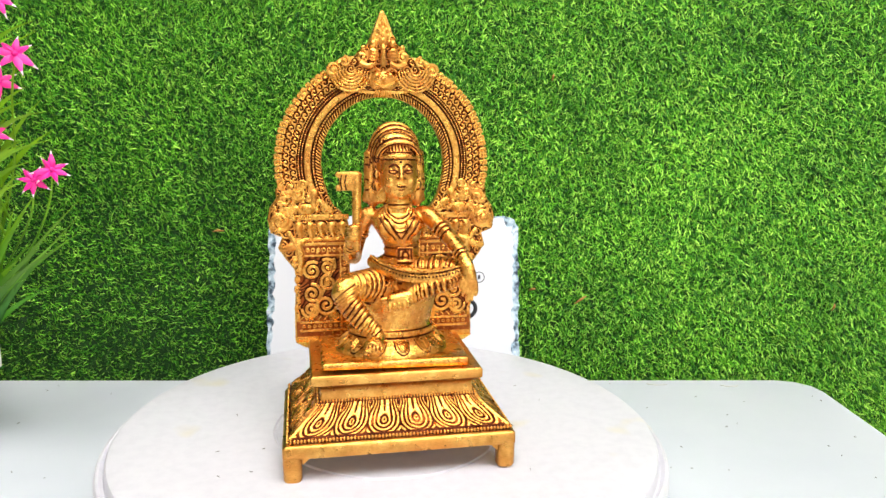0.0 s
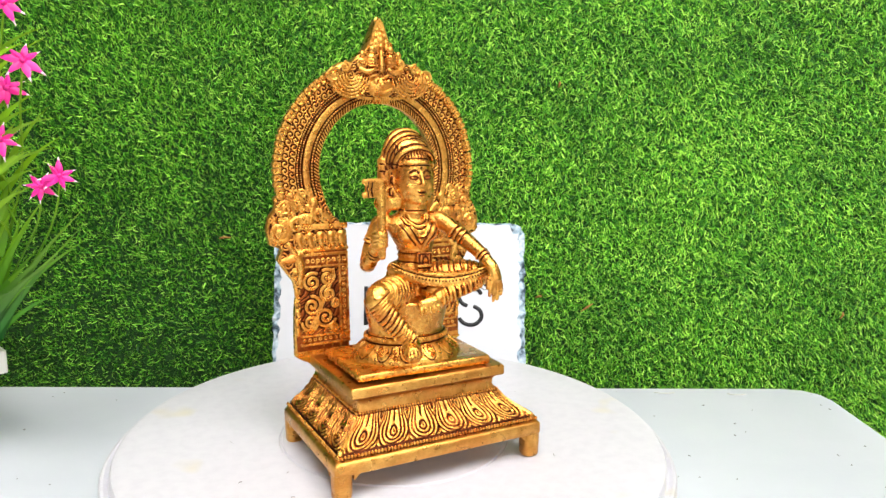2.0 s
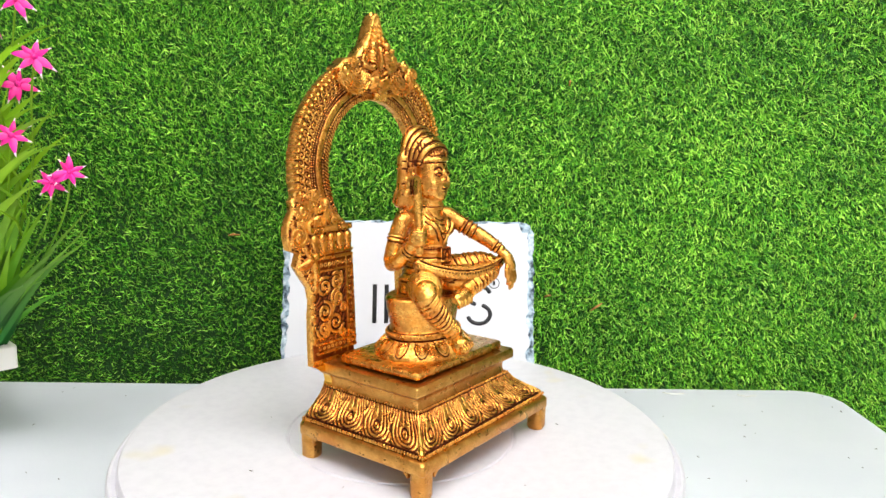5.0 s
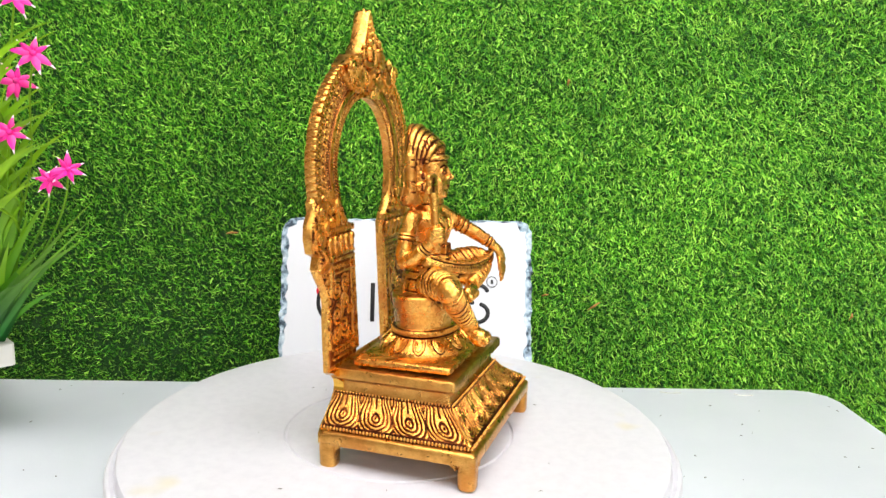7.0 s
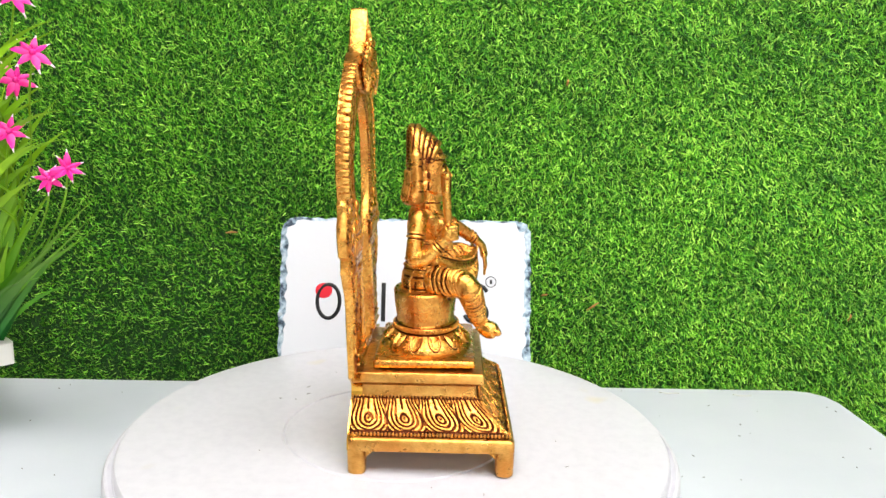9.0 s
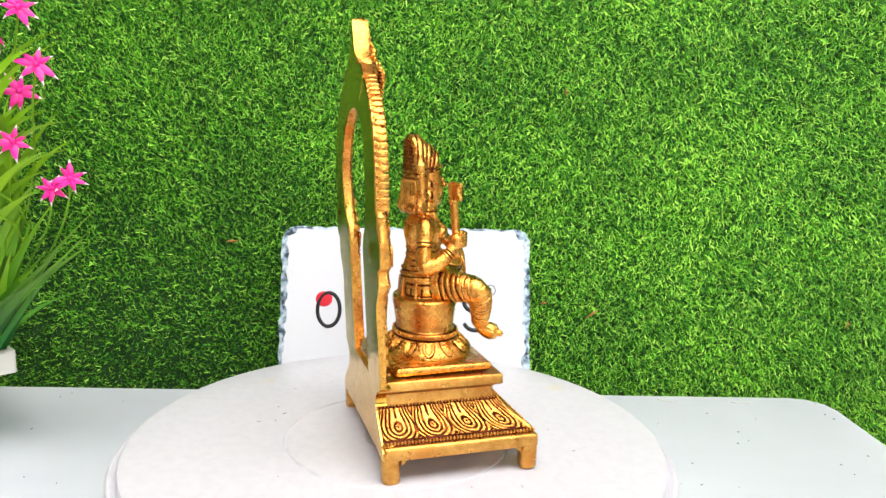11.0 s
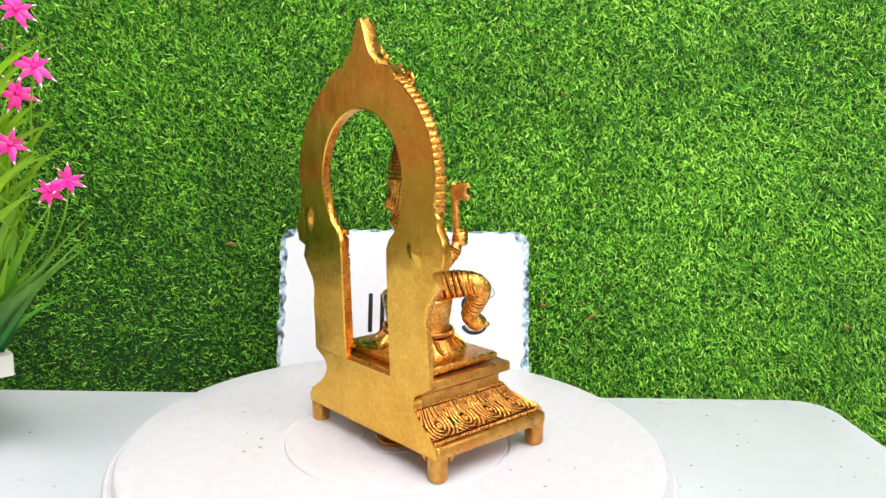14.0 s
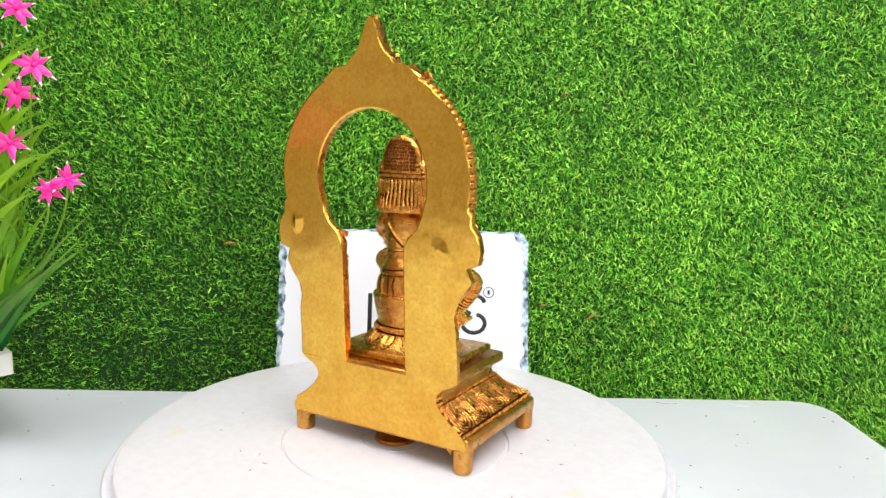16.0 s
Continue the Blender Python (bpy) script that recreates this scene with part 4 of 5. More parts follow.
    def knots(q):
        for sx in (-1, 1):
            q.ball(mm(sx * 5.4, 9.0, 203.0), mm(3.0, 2.8, 4.2), 12)
            q.ball(mm(sx * 5.2, 8.8, 208.6), mm(2.3, 2.3, 2.4), 10)
            for k in range(4):
                q.tube([mm(sx * 2.8, 7.4, 200.6 + 1.5 * k), mm(sx * 5.4, 6.1, 200.2 + 1.5 * k), mm(sx * 8.0, 7.6, 200.6 + 1.5 * k)], 0.45 * MM, 5, fine=3)
            q.tube([mm(*p) for p in spiral(sx * 11.0, 202.0, 9.6, 3.4, 1.5, 90, sx, 1.0)], 1.0 * MM, 6)
            q.tube([mm(sx * 4.2, 8.0, 198.6), mm(sx * 8.0, 8.0, 197.0), mm(sx * 12, 9.0, 198.4)], 1.5 * MM, 7, fine=3)
            q.ball(mm(sx * 10.4, 9.8, 206.6), 1.6 * MM, 8)
        q.tube([mm(0, 8.4, 198), mm(0, 7.8, 202), mm(0, 9.0, 208)], [1.8 * MM, 1.5 * MM, 1.0 * MM], 8, fine=3)

    def finial(q):
        q.tube([mm(0, 12.6, 206), mm(0, 12.0, 211), mm(0, 12.6, 217), mm(0, 14.0, 222), mm(0, 15.4, 225.6)], [3.0 * MM, 4.8 * MM, 3.9 * MM, 2.6 * MM, 1.2 * MM], 10, fine=3, flat=0.5)
        for j, (w, z) in enumerate(((5.0, 209.6), (4.6, 212.6), (3.4, 215.8), (2.2, 218.8), (1.2, 221.4))):
            for k in range(-1, 2):
                q.ball(mm(w * 0.66 * k, 9.4 + 0.7 * j, z + 0.9 * (k == 0)), mm(1.35 - 0.13 * j, 1.4, 1.6 - 0.1 * j), 8)
        for sx in (-1, 1):
            q.tube([mm(*e) for e in spiral(sx * 4.6, 211.2, 9.6, 1.9, 1.3, 0, sx, 0.6, 10)], 0.5 * MM, 5)

    # backing sheet added to darken the gaps between the crest's pieces
    field = [(7, 184.2), (19, 185.6), (25.6, 191), (27, 196.6), (18, 199.4), (10, 204.6), (7.6, 208.4)]
    ring = field + mirrored(field)[::-1]
    s = Shape()
    s.rings([[(x * MM, 10.7 * MM, z * MM) for x, z in ring], [(x * MM, 12.0 * MM, z * MM) for x, z in ring]])
    s.f = [tuple(reversed(q)) for q in s.f]
    part("crest_field", s, PATINA, top, "dark brown field behind the crest work")
    def crest_half(z):
        return np.interp(z, (184.4, 187, 191, 196.6, 199.4, 204.6, 208.4), (13, 20, 25.4, 26.8, 19, 11.4, 8.0))

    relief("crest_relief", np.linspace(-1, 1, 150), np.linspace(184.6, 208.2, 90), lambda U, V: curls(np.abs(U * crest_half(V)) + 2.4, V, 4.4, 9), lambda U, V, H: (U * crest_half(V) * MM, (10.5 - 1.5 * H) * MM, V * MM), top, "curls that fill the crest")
    ornament("crest_wing", wings)
    ornament("mask", mask)
    ornament("crest_knot", knots)
    ornament("finial", finial)

    # pillars: beast scrolls, capital, framed scroll panel
    for sx in (-1, 1):
        def beast(q):
            q.tube([mm(*p) for p in spiral(sx * 56.6, 114.0, 11.0, 6.0, 2.0, 90, sx, 2.0, 26)], 1.5 * MM, 7)
            q.ball(mm(sx * 56.6, 8.6, 114), mm(1.9, 1.6, 1.9), 8)
            q.tube([mm(*p) for p in spiral(sx * 53.5, 126.0, 11.0, 4.4, 1.7, 200 if sx > 0 else -20, -sx, 1.6)], 1.25 * MM, 7)
            q.tube([mm(*p) for p in spiral(sx * 47.0, 128.5, 11.0, 3.6, 1.7, 90, sx, 1.4)], 1.1 * MM, 7)
            q.ball(mm(sx * 42.5, 9.8, 120.2), mm(5.0, 2.8, 3.2), 14)
            q.ball(mm(sx * 38.0, 8.8, 128.8), mm(2.6, 2.4, 2.8), 10)
            q.tube([mm(sx * 38, 9.6, 127), mm(sx * 39, 9.0, 123), mm(sx * 36, 9.4, 119.6)], 1.4 * MM, 7, fine=3)
            q.tube([mm(sx * 47.5, 9.4, 121), mm(sx * 50.6, 9.0, 118.6), mm(sx * 49.0, 9.0, 115.0)], 1.6 * MM, 7, fine=3)
            q.tube([mm(sx * 34.5, 10, 124.5), mm(sx * 31.0, 9.6, 121.0), mm(sx * 28.5, 9.8, 119.0)], 1.5 * MM, 7, fine=3)
            q.tube([mm(*p) for p in spiral(sx * 31.8, 120.5, 10.2, 2.8, 1.4, 0, sx, 1.0)], 0.8 * MM, 6)
            for x, z, r, st in ((44.0, 133.5, 2.6, 0), (50.5, 132.5, 3.0, 90), (55.6, 133.0, 2.2, 180), (56.4, 124.0, 2.4, 30), (49.6, 122.4, 2.6, 210), (41.0, 126.5, 2.2, 90), (44.6, 125.2, 2.0, 0), (36.2, 123.6, 2.0, 0), (60.2, 109.6, 1.8, 0), (53.0, 119.6, 2.0, 0)):
                q.tube([mm(*p) for p in spiral(sx * x, z, 10.6, r, 1.4, st if sx > 0 else 180 - st, sx, 1.2, 12)], 0.75 * MM, 6)
                q.ball(mm(sx * x, 9.4, z), 0.7 * MM, 6)
            for k in range(6):
                q.tube([mm(sx * (40 + 1.6 * k), 7.0, 122.6 - 0.5 * abs(k - 2)), mm(sx * (40.6 + 1.5 * k), 7.2, 118.2)], 0.45 * MM, 5)
            for k in range(5):
                q.ball(mm(sx * (60.6 - 0.4 * k), 12, 119.5 + 2.6 * k - 9), 1.5 * MM, 8)
        ornament("beast_scroll", beast)

        def capital(q):
            q.box(mm(min(sx * 19.4, sx * 51), 9.8, 114.3), mm(max(sx * 19.4, sx * 51), 14.5, 117.4), 0.0005)
            for k in range(13):
                q.tube([mm(sx * (21.5 + 2.4 * k) + 0.75 * math.cos(a), 9.6, 115.9 + 0.75 * math.sin(a)) for a in (math.pi * j / 4 for j in range(8))], 0.30 * MM, 4, loop=True)
            for k in range(5):
                x = sx * (23.2 + 5.9 * k)
                q.ball(mm(x, 9.6, 111.4), mm(2.5, 2.4, 2.1), 10)
                q.tube([mm(x, 10.0, 110.4), mm(x - sx * 0.6, 10.2, 107.4), mm(x - sx * 1.6, 10.8, 104.6)], [2.2 * MM, 1.7 * MM, 1.0 * MM], 8, fine=2)
                for d in (-1.0, 1.0):
                    q.tube([mm(x + 2.6 * d, 10.2, 111.6), mm(x + 2.4 * d, 10.2, 107.6), mm(x + 1.6 * d, 10.8, 104.4)], 0.42 * MM, 5)
            q.tube([mm(sx * 19.6, 11.0, 103.6), mm(sx * 48.8, 11.0, 103.6)], 0.9 * MM, 6)
        ornament("capital", capital)

        def panel(q):
            for z0, z1 in ((100.2, 101.8), (94.0, 95.0), (56.4, 57.4), (51.6, 52.8)):
                q.box(mm(min(sx * 19.4, sx * 47.6), 10.4, z0), mm(max(sx * 19.4, sx * 47.6), 14.5, z1), 0.0003)
            for x in (19.6, 24.0):
                q.box(mm(min(sx * x, sx * (x + 0.9)), 10.6, 52), mm(max(sx * x, sx * (x + 0.9)), 14.5, 101), 0.0002)
            for k in range(9):
                q.tube([mm(sx * (21.8 + 2.95 * k) + 0.95 * math.cos(a), 10.8, 97.6 + 0.95 * math.sin(a)) for a in (math.pi * j / 4 for j in range(8))], 0.36 * MM, 4, loop=True)
                q.tube([mm(sx * (21.8 + 2.95 * k) + 0.75 * math.cos(a), 12.0, 54.6 + 0.75 * math.sin(a)) for a in (math.pi * j / 4 for j in range(8))], 0.32 * MM, 4, loop=True)
            for k in range(12):
                q.tube([mm(sx * 22.3 + 0.8 * math.cos(a), 11.2, 59.5 + 3.0 * k + 0.8 * math.sin(a)) for a in (math.pi * j / 4 for j in range(8))], 0.32 * MM, 4, loop=True)
        ornament("panel_frame", panel)

        vines = []
        for x, z, r, st, wy in ((31.5, 88.0, 4.6, 60, 1), (31.4, 79.0, 4.6, 90, -1), (40.4, 73.0, 5.4, 90, 1), (41.4, 63.8, 4.8, 0, -1), (33.0, 66.4, 5.8, 200, 1), (40.2, 86.0, 5.2, 120, -1), (28.0, 59.8, 2.0, 0, 1), (27.6, 73.4, 2.2, 90, 1)):
            vines += [(px, pz) for px, py, pz in spiral(x, z, 0, r, 1.7, st, wy, 0, 60)]
        for k in range(80):
            f = k / 79
            vines.append((28 + 14 * f * f, 92 - 33 * f + 5 * math.sin(3.1 * f)))
        vines = np.array(vines)

        def pillar(S, T):
            x, z = pillar_xz(S, T)
            h = 0.9 * curls(x + 3, z, 5.6, 4 + sx)
            d = np.full(x.shape, 99.0)
            for px, pz in vines:
                d = np.minimum(d, np.hypot(x - px, z - pz))
            vine = (1 - step(d, 0.55, 1.35)) * (1 - 0.45 * (1 - step(d, 0.1, 0.35)))
            leafy = 0.62 * ridge((x * 0.6 + z * 0.8 + 1.2 * np.sin(z * 0.5)) / 2.0, 0.3) * step(d, 1.3, 1.8)
            inside = (x > 25.2) & (x < 47.0) & (z > 57.6) & (z < 93.6)
            h = np.where(inside, np.maximum(vine, leafy), h)
            plain = (z < 57.6) | ((x < 25.2) & (z < 104)) | ((z > 93.6) & (z < 104) & (x < 48))
            return np.where(plain, 0.62 + 0.1 * wobble(x, z, 6, 3), h)

        def pillar_xz(S, T):
            i = np.minimum(S.astype(int), 12)
            g = S - i
            a, b = np.array(half_in[:14]), np.array(half_out[:14])
            ax, az, bx, bz = (np.take(q, i) + (np.take(q, np.minimum(i + 1, 13)) - np.take(q, i)) * g for q in (a[:, 0], a[:, 1], b[:, 0], b[:, 1]))
            return ax + (bx - ax) * T, az + (bz - az) * T

        def pillar_place(S, T, H):
            x, z = pillar_xz(S, T)
            thick = np.where(z > 100, 9.0, 6.5 + 2.5 * np.maximum(0, (z - 46) / 54))
            return (sx * x * MM, (Y1 - thick + 0.4 - 1.7 * H) * MM, z * MM)

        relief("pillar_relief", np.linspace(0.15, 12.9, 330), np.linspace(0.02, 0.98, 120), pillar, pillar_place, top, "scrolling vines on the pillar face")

        def scrolls(q):
            # beast that leans out beside the panel
            q.tube([mm(sx * 44, 11.5, 103), mm(sx * 50.5, 11, 99.6), mm(sx * 56.6, 11.8, 98.2)], [2.0 * MM, 2.6 * MM, 1.5 * MM], 9, fine=3)
            q.tube([mm(sx * 52.5, 11.2, 107.5), mm(sx * 49.5, 10.6, 103), mm(sx * 46.0, 10.8, 96), mm(sx * 46.4, 11.4, 88), mm(sx * 46.4, 12, 84)], [1.5 * MM, 1.7 * MM, 2.4 * MM, 1.7 * MM, 1.1 * MM], 9, fine=3)
            q.tube([mm(*p) for p in spiral(sx * 49.0, 91.4, 12.0, 2.6, 1.3, 120, sx, 1.0)], 0.85 * MM, 6)
            for k in range(5):
                q.ball(mm(sx * (48.6 + 0.5 * math.sin(2.4 * k)), 13.4, 81 - 5.4 * k), mm(1.4, 1.6, 2.4), 8)
        ornament("scroll_panel", scrolls)

    # a soft cast swelling on the back of each side
    for x, z, tilt in ((49.0, 122.0, -8), (-41.5, 113.5, 28)):
        s = Shape()
        ca, sa = math.cos(radians(tilt)), math.sin(radians(tilt))
        loops = []
        for g in (1.0, 0.88, 0.74, 0.6, 0.46, 0.32, 0.18, 0.05):
            h = 2.4 * math.exp(-(g * 2.0) ** 2) - 0.10
            loop = []
            for k in range(28):
                a = 2 * math.pi * k / 28
                u, v = 5.4 * g * math.cos(a), 8.4 * g * math.sin(a) * (1.15 if math.sin(a) < 0 else 0.85)
                loop.append(((x + u * ca + v * sa) * MM, (Y1 + h) * MM, (z - u * sa + v * ca) * MM))
            loops.append(loop)
        s.rings(loops)
        part("lump", s, POLISHED, top)
    # the arch leans back a little as it rises
    for ob in top.children:
        if ob.name.split(".")[0] in ("foot", "bracket", "apron", "lotus_tier", "platform", "petal", "dart", "corner_leaf", "back_plate", "sill"):
            continue
        if ob.name.split(".")[0] == "lobe":
            ob.matrix_basis = Matrix.Translation((0, 0.0037 + lean(ob.matrix_basis.translation.z), 0)) @ ob.matrix_basis
            continue
        k = 0.85 if ob.name.split(".")[0] in ("crest", "crest_field", "crest_relief", "crest_wing", "crest_knot", "mask", "finial") else 0.56
        for v in ob.data.vertices:
            if v.co.z > 0.046:
                v.co.y = (Y1 - (Y1 - v.co.y / MM) * k) * MM + lean(v.co.z)
    return top


def lean(z):
    t = min(1.0, max(0.0, (z - 0.046) / 0.10))
    return 0.0045 * t


PEDESTAL = pedestal()


# ---- seated brass statue on its lotus seat ----
def statue():
    b = Shape()

    def mm(*p):
        return tuple(e * MM for e in p)

    def limb(pts, radii, seg=14, fine=5, flat=1.0):
        b.tube([mm(*p) for p in pts], [r * MM for r in radii], seg, 0, flat, fine)

    def lump(c, r, seg=18, turn=None):
        b.ball(mm(*c), mm(*r), seg, 0, turn)

    def oval(levels):
        b.oval([tuple(e * MM for e in q) for q in levels], 40)

    # lotus base, band and drum
    oval([(50.6, 0, -15.5, 29.2, 24.4), (51.6, 0, -15.5, 29.4, 24.6), (53.6, 0, -15.5, 28.6, 23.8), (56.6, 0, -15.3, 25.6, 20.6), (59.2, 0, -15, 22.4, 17.4), (60.4, 0, -15, 21.0, 16.4)])
    oval([(59.6, 0, -15, 21.6, 16.8), (60.4, 0, -15, 22.4, 17.4), (62.6, 0, -15, 22.4, 17.4), (63.4, 0, -15, 21.4, 16.4)])
    oval([(62.6, 0.3, -14.6, 20.2, 15.4), (66, 0.3, -14.6, 20.4, 15.6), (74, 0.4, -14.4, 22.2, 16.6), (80, 0.5, -14.2, 23.2, 17.0), (81, 0.5, -14.2, 22.2, 16.2)])
    # hips, waist, chest
    oval([(78, 3.5, -13, 16, 11.0), (84, 3.5, -13.5, 17.5, 12.0), (90, 3.8, -13.5, 15.5, 11.5), (96, 4.6, -13.5, 11.8, 10.0), (101, 5.6, -14, 8.8, 8.8), (106, 5.4, -14.5, 8.8, 9.0), (111, 4.4, -15, 11.0, 10.2), (116, 3.6, -15, 13.2, 10.6), (120, 3.2, -14, 14.0, 9.4), (123.6, 3.2, -13, 10.0, 7.4), (125.6, 3.4, -13, 6.0, 6.0)])
    for sx in (-1, 1):
        lump((3.8 + sx * 6.0, -22.4, 115.2), (5.6, 3.6, 4.6))
    # neck and head
    limb([(3.4, -14, 122), (3.8, -15.4, 127), (4.0, -16.2, 132)], [7.8, 6.8, 6.4])
    oval([(129.6, 4.3, -18.6, 3.0, 3.2), (130.6, 4.3, -18.6, 5.8, 5.0), (133, 4.2, -17.8, 8.0, 6.8), (136.5, 4.1, -17.0, 9.2, 8.0), (141.5, 4.1, -16.6, 9.5, 8.3), (146, 4.1, -16.2, 9.2, 8.4), (151, 4.0, -15.6, 8.5, 8.2), (155, 4.0, -15, 7.4, 7.0)])
    limb([(4.2, -24.0, 146), (4.25, -25.8, 142.2), (4.3, -27.0, 140.6)], [0.9, 1.15, 1.5], 10, 3)
    for sx in (-1, 1):
        lump((4.3 + sx * 1.5, -25.4, 140.3), (1.0, 1.1, 0.9), 10)
        lump((4.2 + sx * 4.0, -23.5, 143.7), (2.5, 1.3, 1.35), 12)
        lump((4.2 + sx * 4.6, -21.6, 138.0), (3.4, 2.8, 3.6), 14)
        # ear jewels
        lump((3.2 + sx * 10.6, -14.6, 136.0), (2.4, 3.0, 3.0), 12)
        lump((3.2 + sx * 10.4, -14.6, 141.5), (1.8, 2.4, 2.6), 12)
        limb([(2.6 + sx * 12.2, -9.0, 152), (2.6 + sx * 12.6, -9.4, 143), (2.6 + sx * 12.6, -10, 133), (2.6 + sx * 11.0, -10, 126)], [3.4, 3.2, 3.2, 2.6])
        limb([(2.6 + sx * 9.4, -13.0, 151), (2.6 + sx * 9.8, -13.0, 144), (2.6 + sx * 9.8, -13.5, 137)], [1.6, 1.5, 1.5], 10)
    lump((4.3, -25.0, 136.5), (2.7, 1.2, 0.75), 12)
    lump((4.3, -24.6, 135.0), (2.1, 1.2, 0.8), 12)
    lump((4.3, -22.8, 131.6), (2.8, 2.2, 1.8), 12)
    # swept-back hair: high at the back, sloping to the brow
    oval([(126.2, 2.4, -7.8, 14.6, 5.8), (127.6, 2.4, -8.0, 16.6, 6.8), (130.6, 2.4, -8.2, 16.4, 6.8), (137, 2.4, -8.6, 14.0, 5.8), (143, 2.4, -8.8, 13.3, 5.5), (150, 2.4, -9.0, 13.8, 5.8), (157, 2.4, -8.8, 12.8, 5.6), (162, 2.4, -8.2, 10.6, 5.0), (166, 2.4, -7.4, 7.2, 3.8), (168, 2.4, -6.8, 3.2, 2.0)])
    for k in range(5):
        # rolls of hair stepping down to the front
        t = k / 4
        y = -9.6 - 10.6 * t
        h = 166.4 - 10.0 * t
        w = 12.2 - 2.0 * t
        pts = []
        for j in range(13):
            a = math.pi * j / 12
            pts.append((2.6 + 1.4 * t + w * math.cos(a), y + 2.6 * (1 - math.sin(a)) * (0.4 + t), 147.5 + 1.5 * t + (h - 149 + 1.5) * math.sin(a) ** 0.8))
        limb(pts, [1.9] * 13, 9, 2)
    lump((3.0, -12.8, 155.0), (11.0, 8.4, 9.4))
    # arms: its left stretched over the raised knee
    limb([(15.0, -12.5, 120.4), (19.5, -15.5, 120.2), (24.2, -22, 115.4), (29.6, -33, 108.4), (33.0, -42.0, 102.2)], [4.6, 4.8, 4.4, 3.9, 3.0])
    limb([(32.8, -41.6, 102.4), (34.2, -45.6, 98.6), (35.2, -47.0, 93.0)], [3.0, 3.2, 3.4], 12, 4, 0.7)
    for k, (dx, tip) in enumerate(((-3.4, 84.5), (-1.2, 81.6), (1.0, 82.2), (3.0, 84.6))):
        limb([(35.2 + dx * 0.7, -47.0, 92.4), (35.0 + dx * 1.0, -47.8, 88), (34.8 + dx * 1.05, -47.4, tip)], [1.35, 1.2, 0.85], 8, 3)
    limb([(32.8, -46.0, 96), (30.6, -47.0, 91.6), (30.2, -47.2, 88.4)], [1.3, 1.2, 0.9], 8, 3)
    # its right bent up, the fist round the axe
    limb([(-8.6, -11.5, 120.2), (-13.0, -11.0, 119.0), (-16.6, -9.6, 109), (-18.8, -8.6, 99.4)], [4.6, 4.8, 4.4, 4.2])
    limb([(-18.8, -8.8, 98.6), (-20.6, -15, 100.6), (-20.8, -21, 105.6), (-20.4, -25.0, 110.6)], [4.3, 4.0, 3.4, 3.0])
    lump((-20.2, -26.4, 113.4), (4.4, 4.0, 4.6))
    for k in range(4):
        limb([(-23.4, -26.8, 110.6 + 2.0 * k), (-21.6, -30.6, 111.0 + 2.0 * k), (-18.2, -30.4, 111.2 + 2.0 * k), (-16.6, -27.6, 111.2 + 2.0 * k)], [1.1] * 4, 8, 3)
    limb([(-18.6, -27.0, 105), (-18.2, -25.8, 124), (-17.8, -24.0, 142.6)], [2.0, 2.3, 2.5], 10, 3)
    first = len(b.v)
    b.box(mm(-26.6, -26.2, 134.6), mm(-18.0, -23.0, 144.0), 0.0010)
    limb([(-26.8, -24.6, 135.4), (-27.4, -24.6, 136.6)], [1.5, 1.3], 8, 2)
    limb([(-26.8, -24.6, 143.0), (-27.4, -24.6, 142.0)], [1.5, 1.3], 8, 2)
    turned = Matrix.Translation(mm(-18.0, -24.6, 0)) @ Matrix.Rotation(radians(5), 4, "Z") @ Matrix.Translation(mm(18.0, 24.6, 0))
    b.v[first:] = [tuple(turned @ Vector(q)) for q in b.v[first:]]
    # legs: its left folded across, its right hanging down
    limb([(9, -17, 89.5), (19, -25, 92.4), (28, -32, 94.0), (34.2, -36.4, 93.2)], [8.8, 8.0, 7.0, 5.4])
    limb([(34.0, -36.6, 92.6), (25, -38.0, 90.2), (15, -38.0, 86.8), (7.0, -37.2, 84.2)], [4.2, 4.5, 4.2, 3.4])
    limb([(11, -37.0, 83.4), (4.0, -38.6, 82.2), (-3.0, -38.6, 81.2)], [3.4, 4.2, 3.2], 12, 4, 0.85)
    limb([(-1.5, -15, 86.0), (-9, -22.5, 86.4), (-18.5, -31.5, 87.4), (-26.2, -36.8, 87.6)], [8.8, 8.4, 7.6, 6.2])
    limb([(-26.4, -37.0, 87.2), (-23.0, -39.2, 80.4), (-16.4, -41.6, 72), (-10.6, -43.2, 66.2)], [6.2, 6.0, 5.0, 3.8])
    limb([(-10.0, -43.2, 66.0), (-11.4, -45.8, 62.8), (-12.4, -48.8, 61.2), (-13.0, -50.6, 61.4)], [3.8, 4.4, 5.0, 4.8], 12, 4)
    for k in range(5):
        lump((-16.6 + 1.8 * k, -53.0 + 0.25 * k, 60.4 + 0.35 * k), (1.25, 2.4, 1.8), 8)
        lump((-4.0 + 2.3 * k, -41.0 - 0.2 * k, 78.6 + 0.35 * k), (1.15, 1.5, 2.2), 8)
    # cloth under the folded leg
    lump((15.5, -28.5, 87.0), (14.5, 9.0, 6.4))
    # sash rolled across the hips
    limb([(-10.5, -18.5, 97.6), (-4, -24.5, 94.8), (6, -30.5, 93.0), (18, -36.0, 92.8), (29, -38.8, 94.6), (34.6, -39.0, 96.4)], [2.6, 3.6, 4.0, 4.0, 3.4, 2.4], 12)
    # broad buckle and hanging cloth
    b.box(mm(1.6, -25.6, 96.6), mm(10.4, -20.0, 105.6), 0.0012)

    # cast skin over all of it
    raw = new("raw", b.mesh("raw", [BRASS]))
    skin = raw.modifiers.new("skin", "REMESH")
    skin.mode, skin.voxel_size, skin.use_smooth_shade = "VOXEL", 0.00036, True
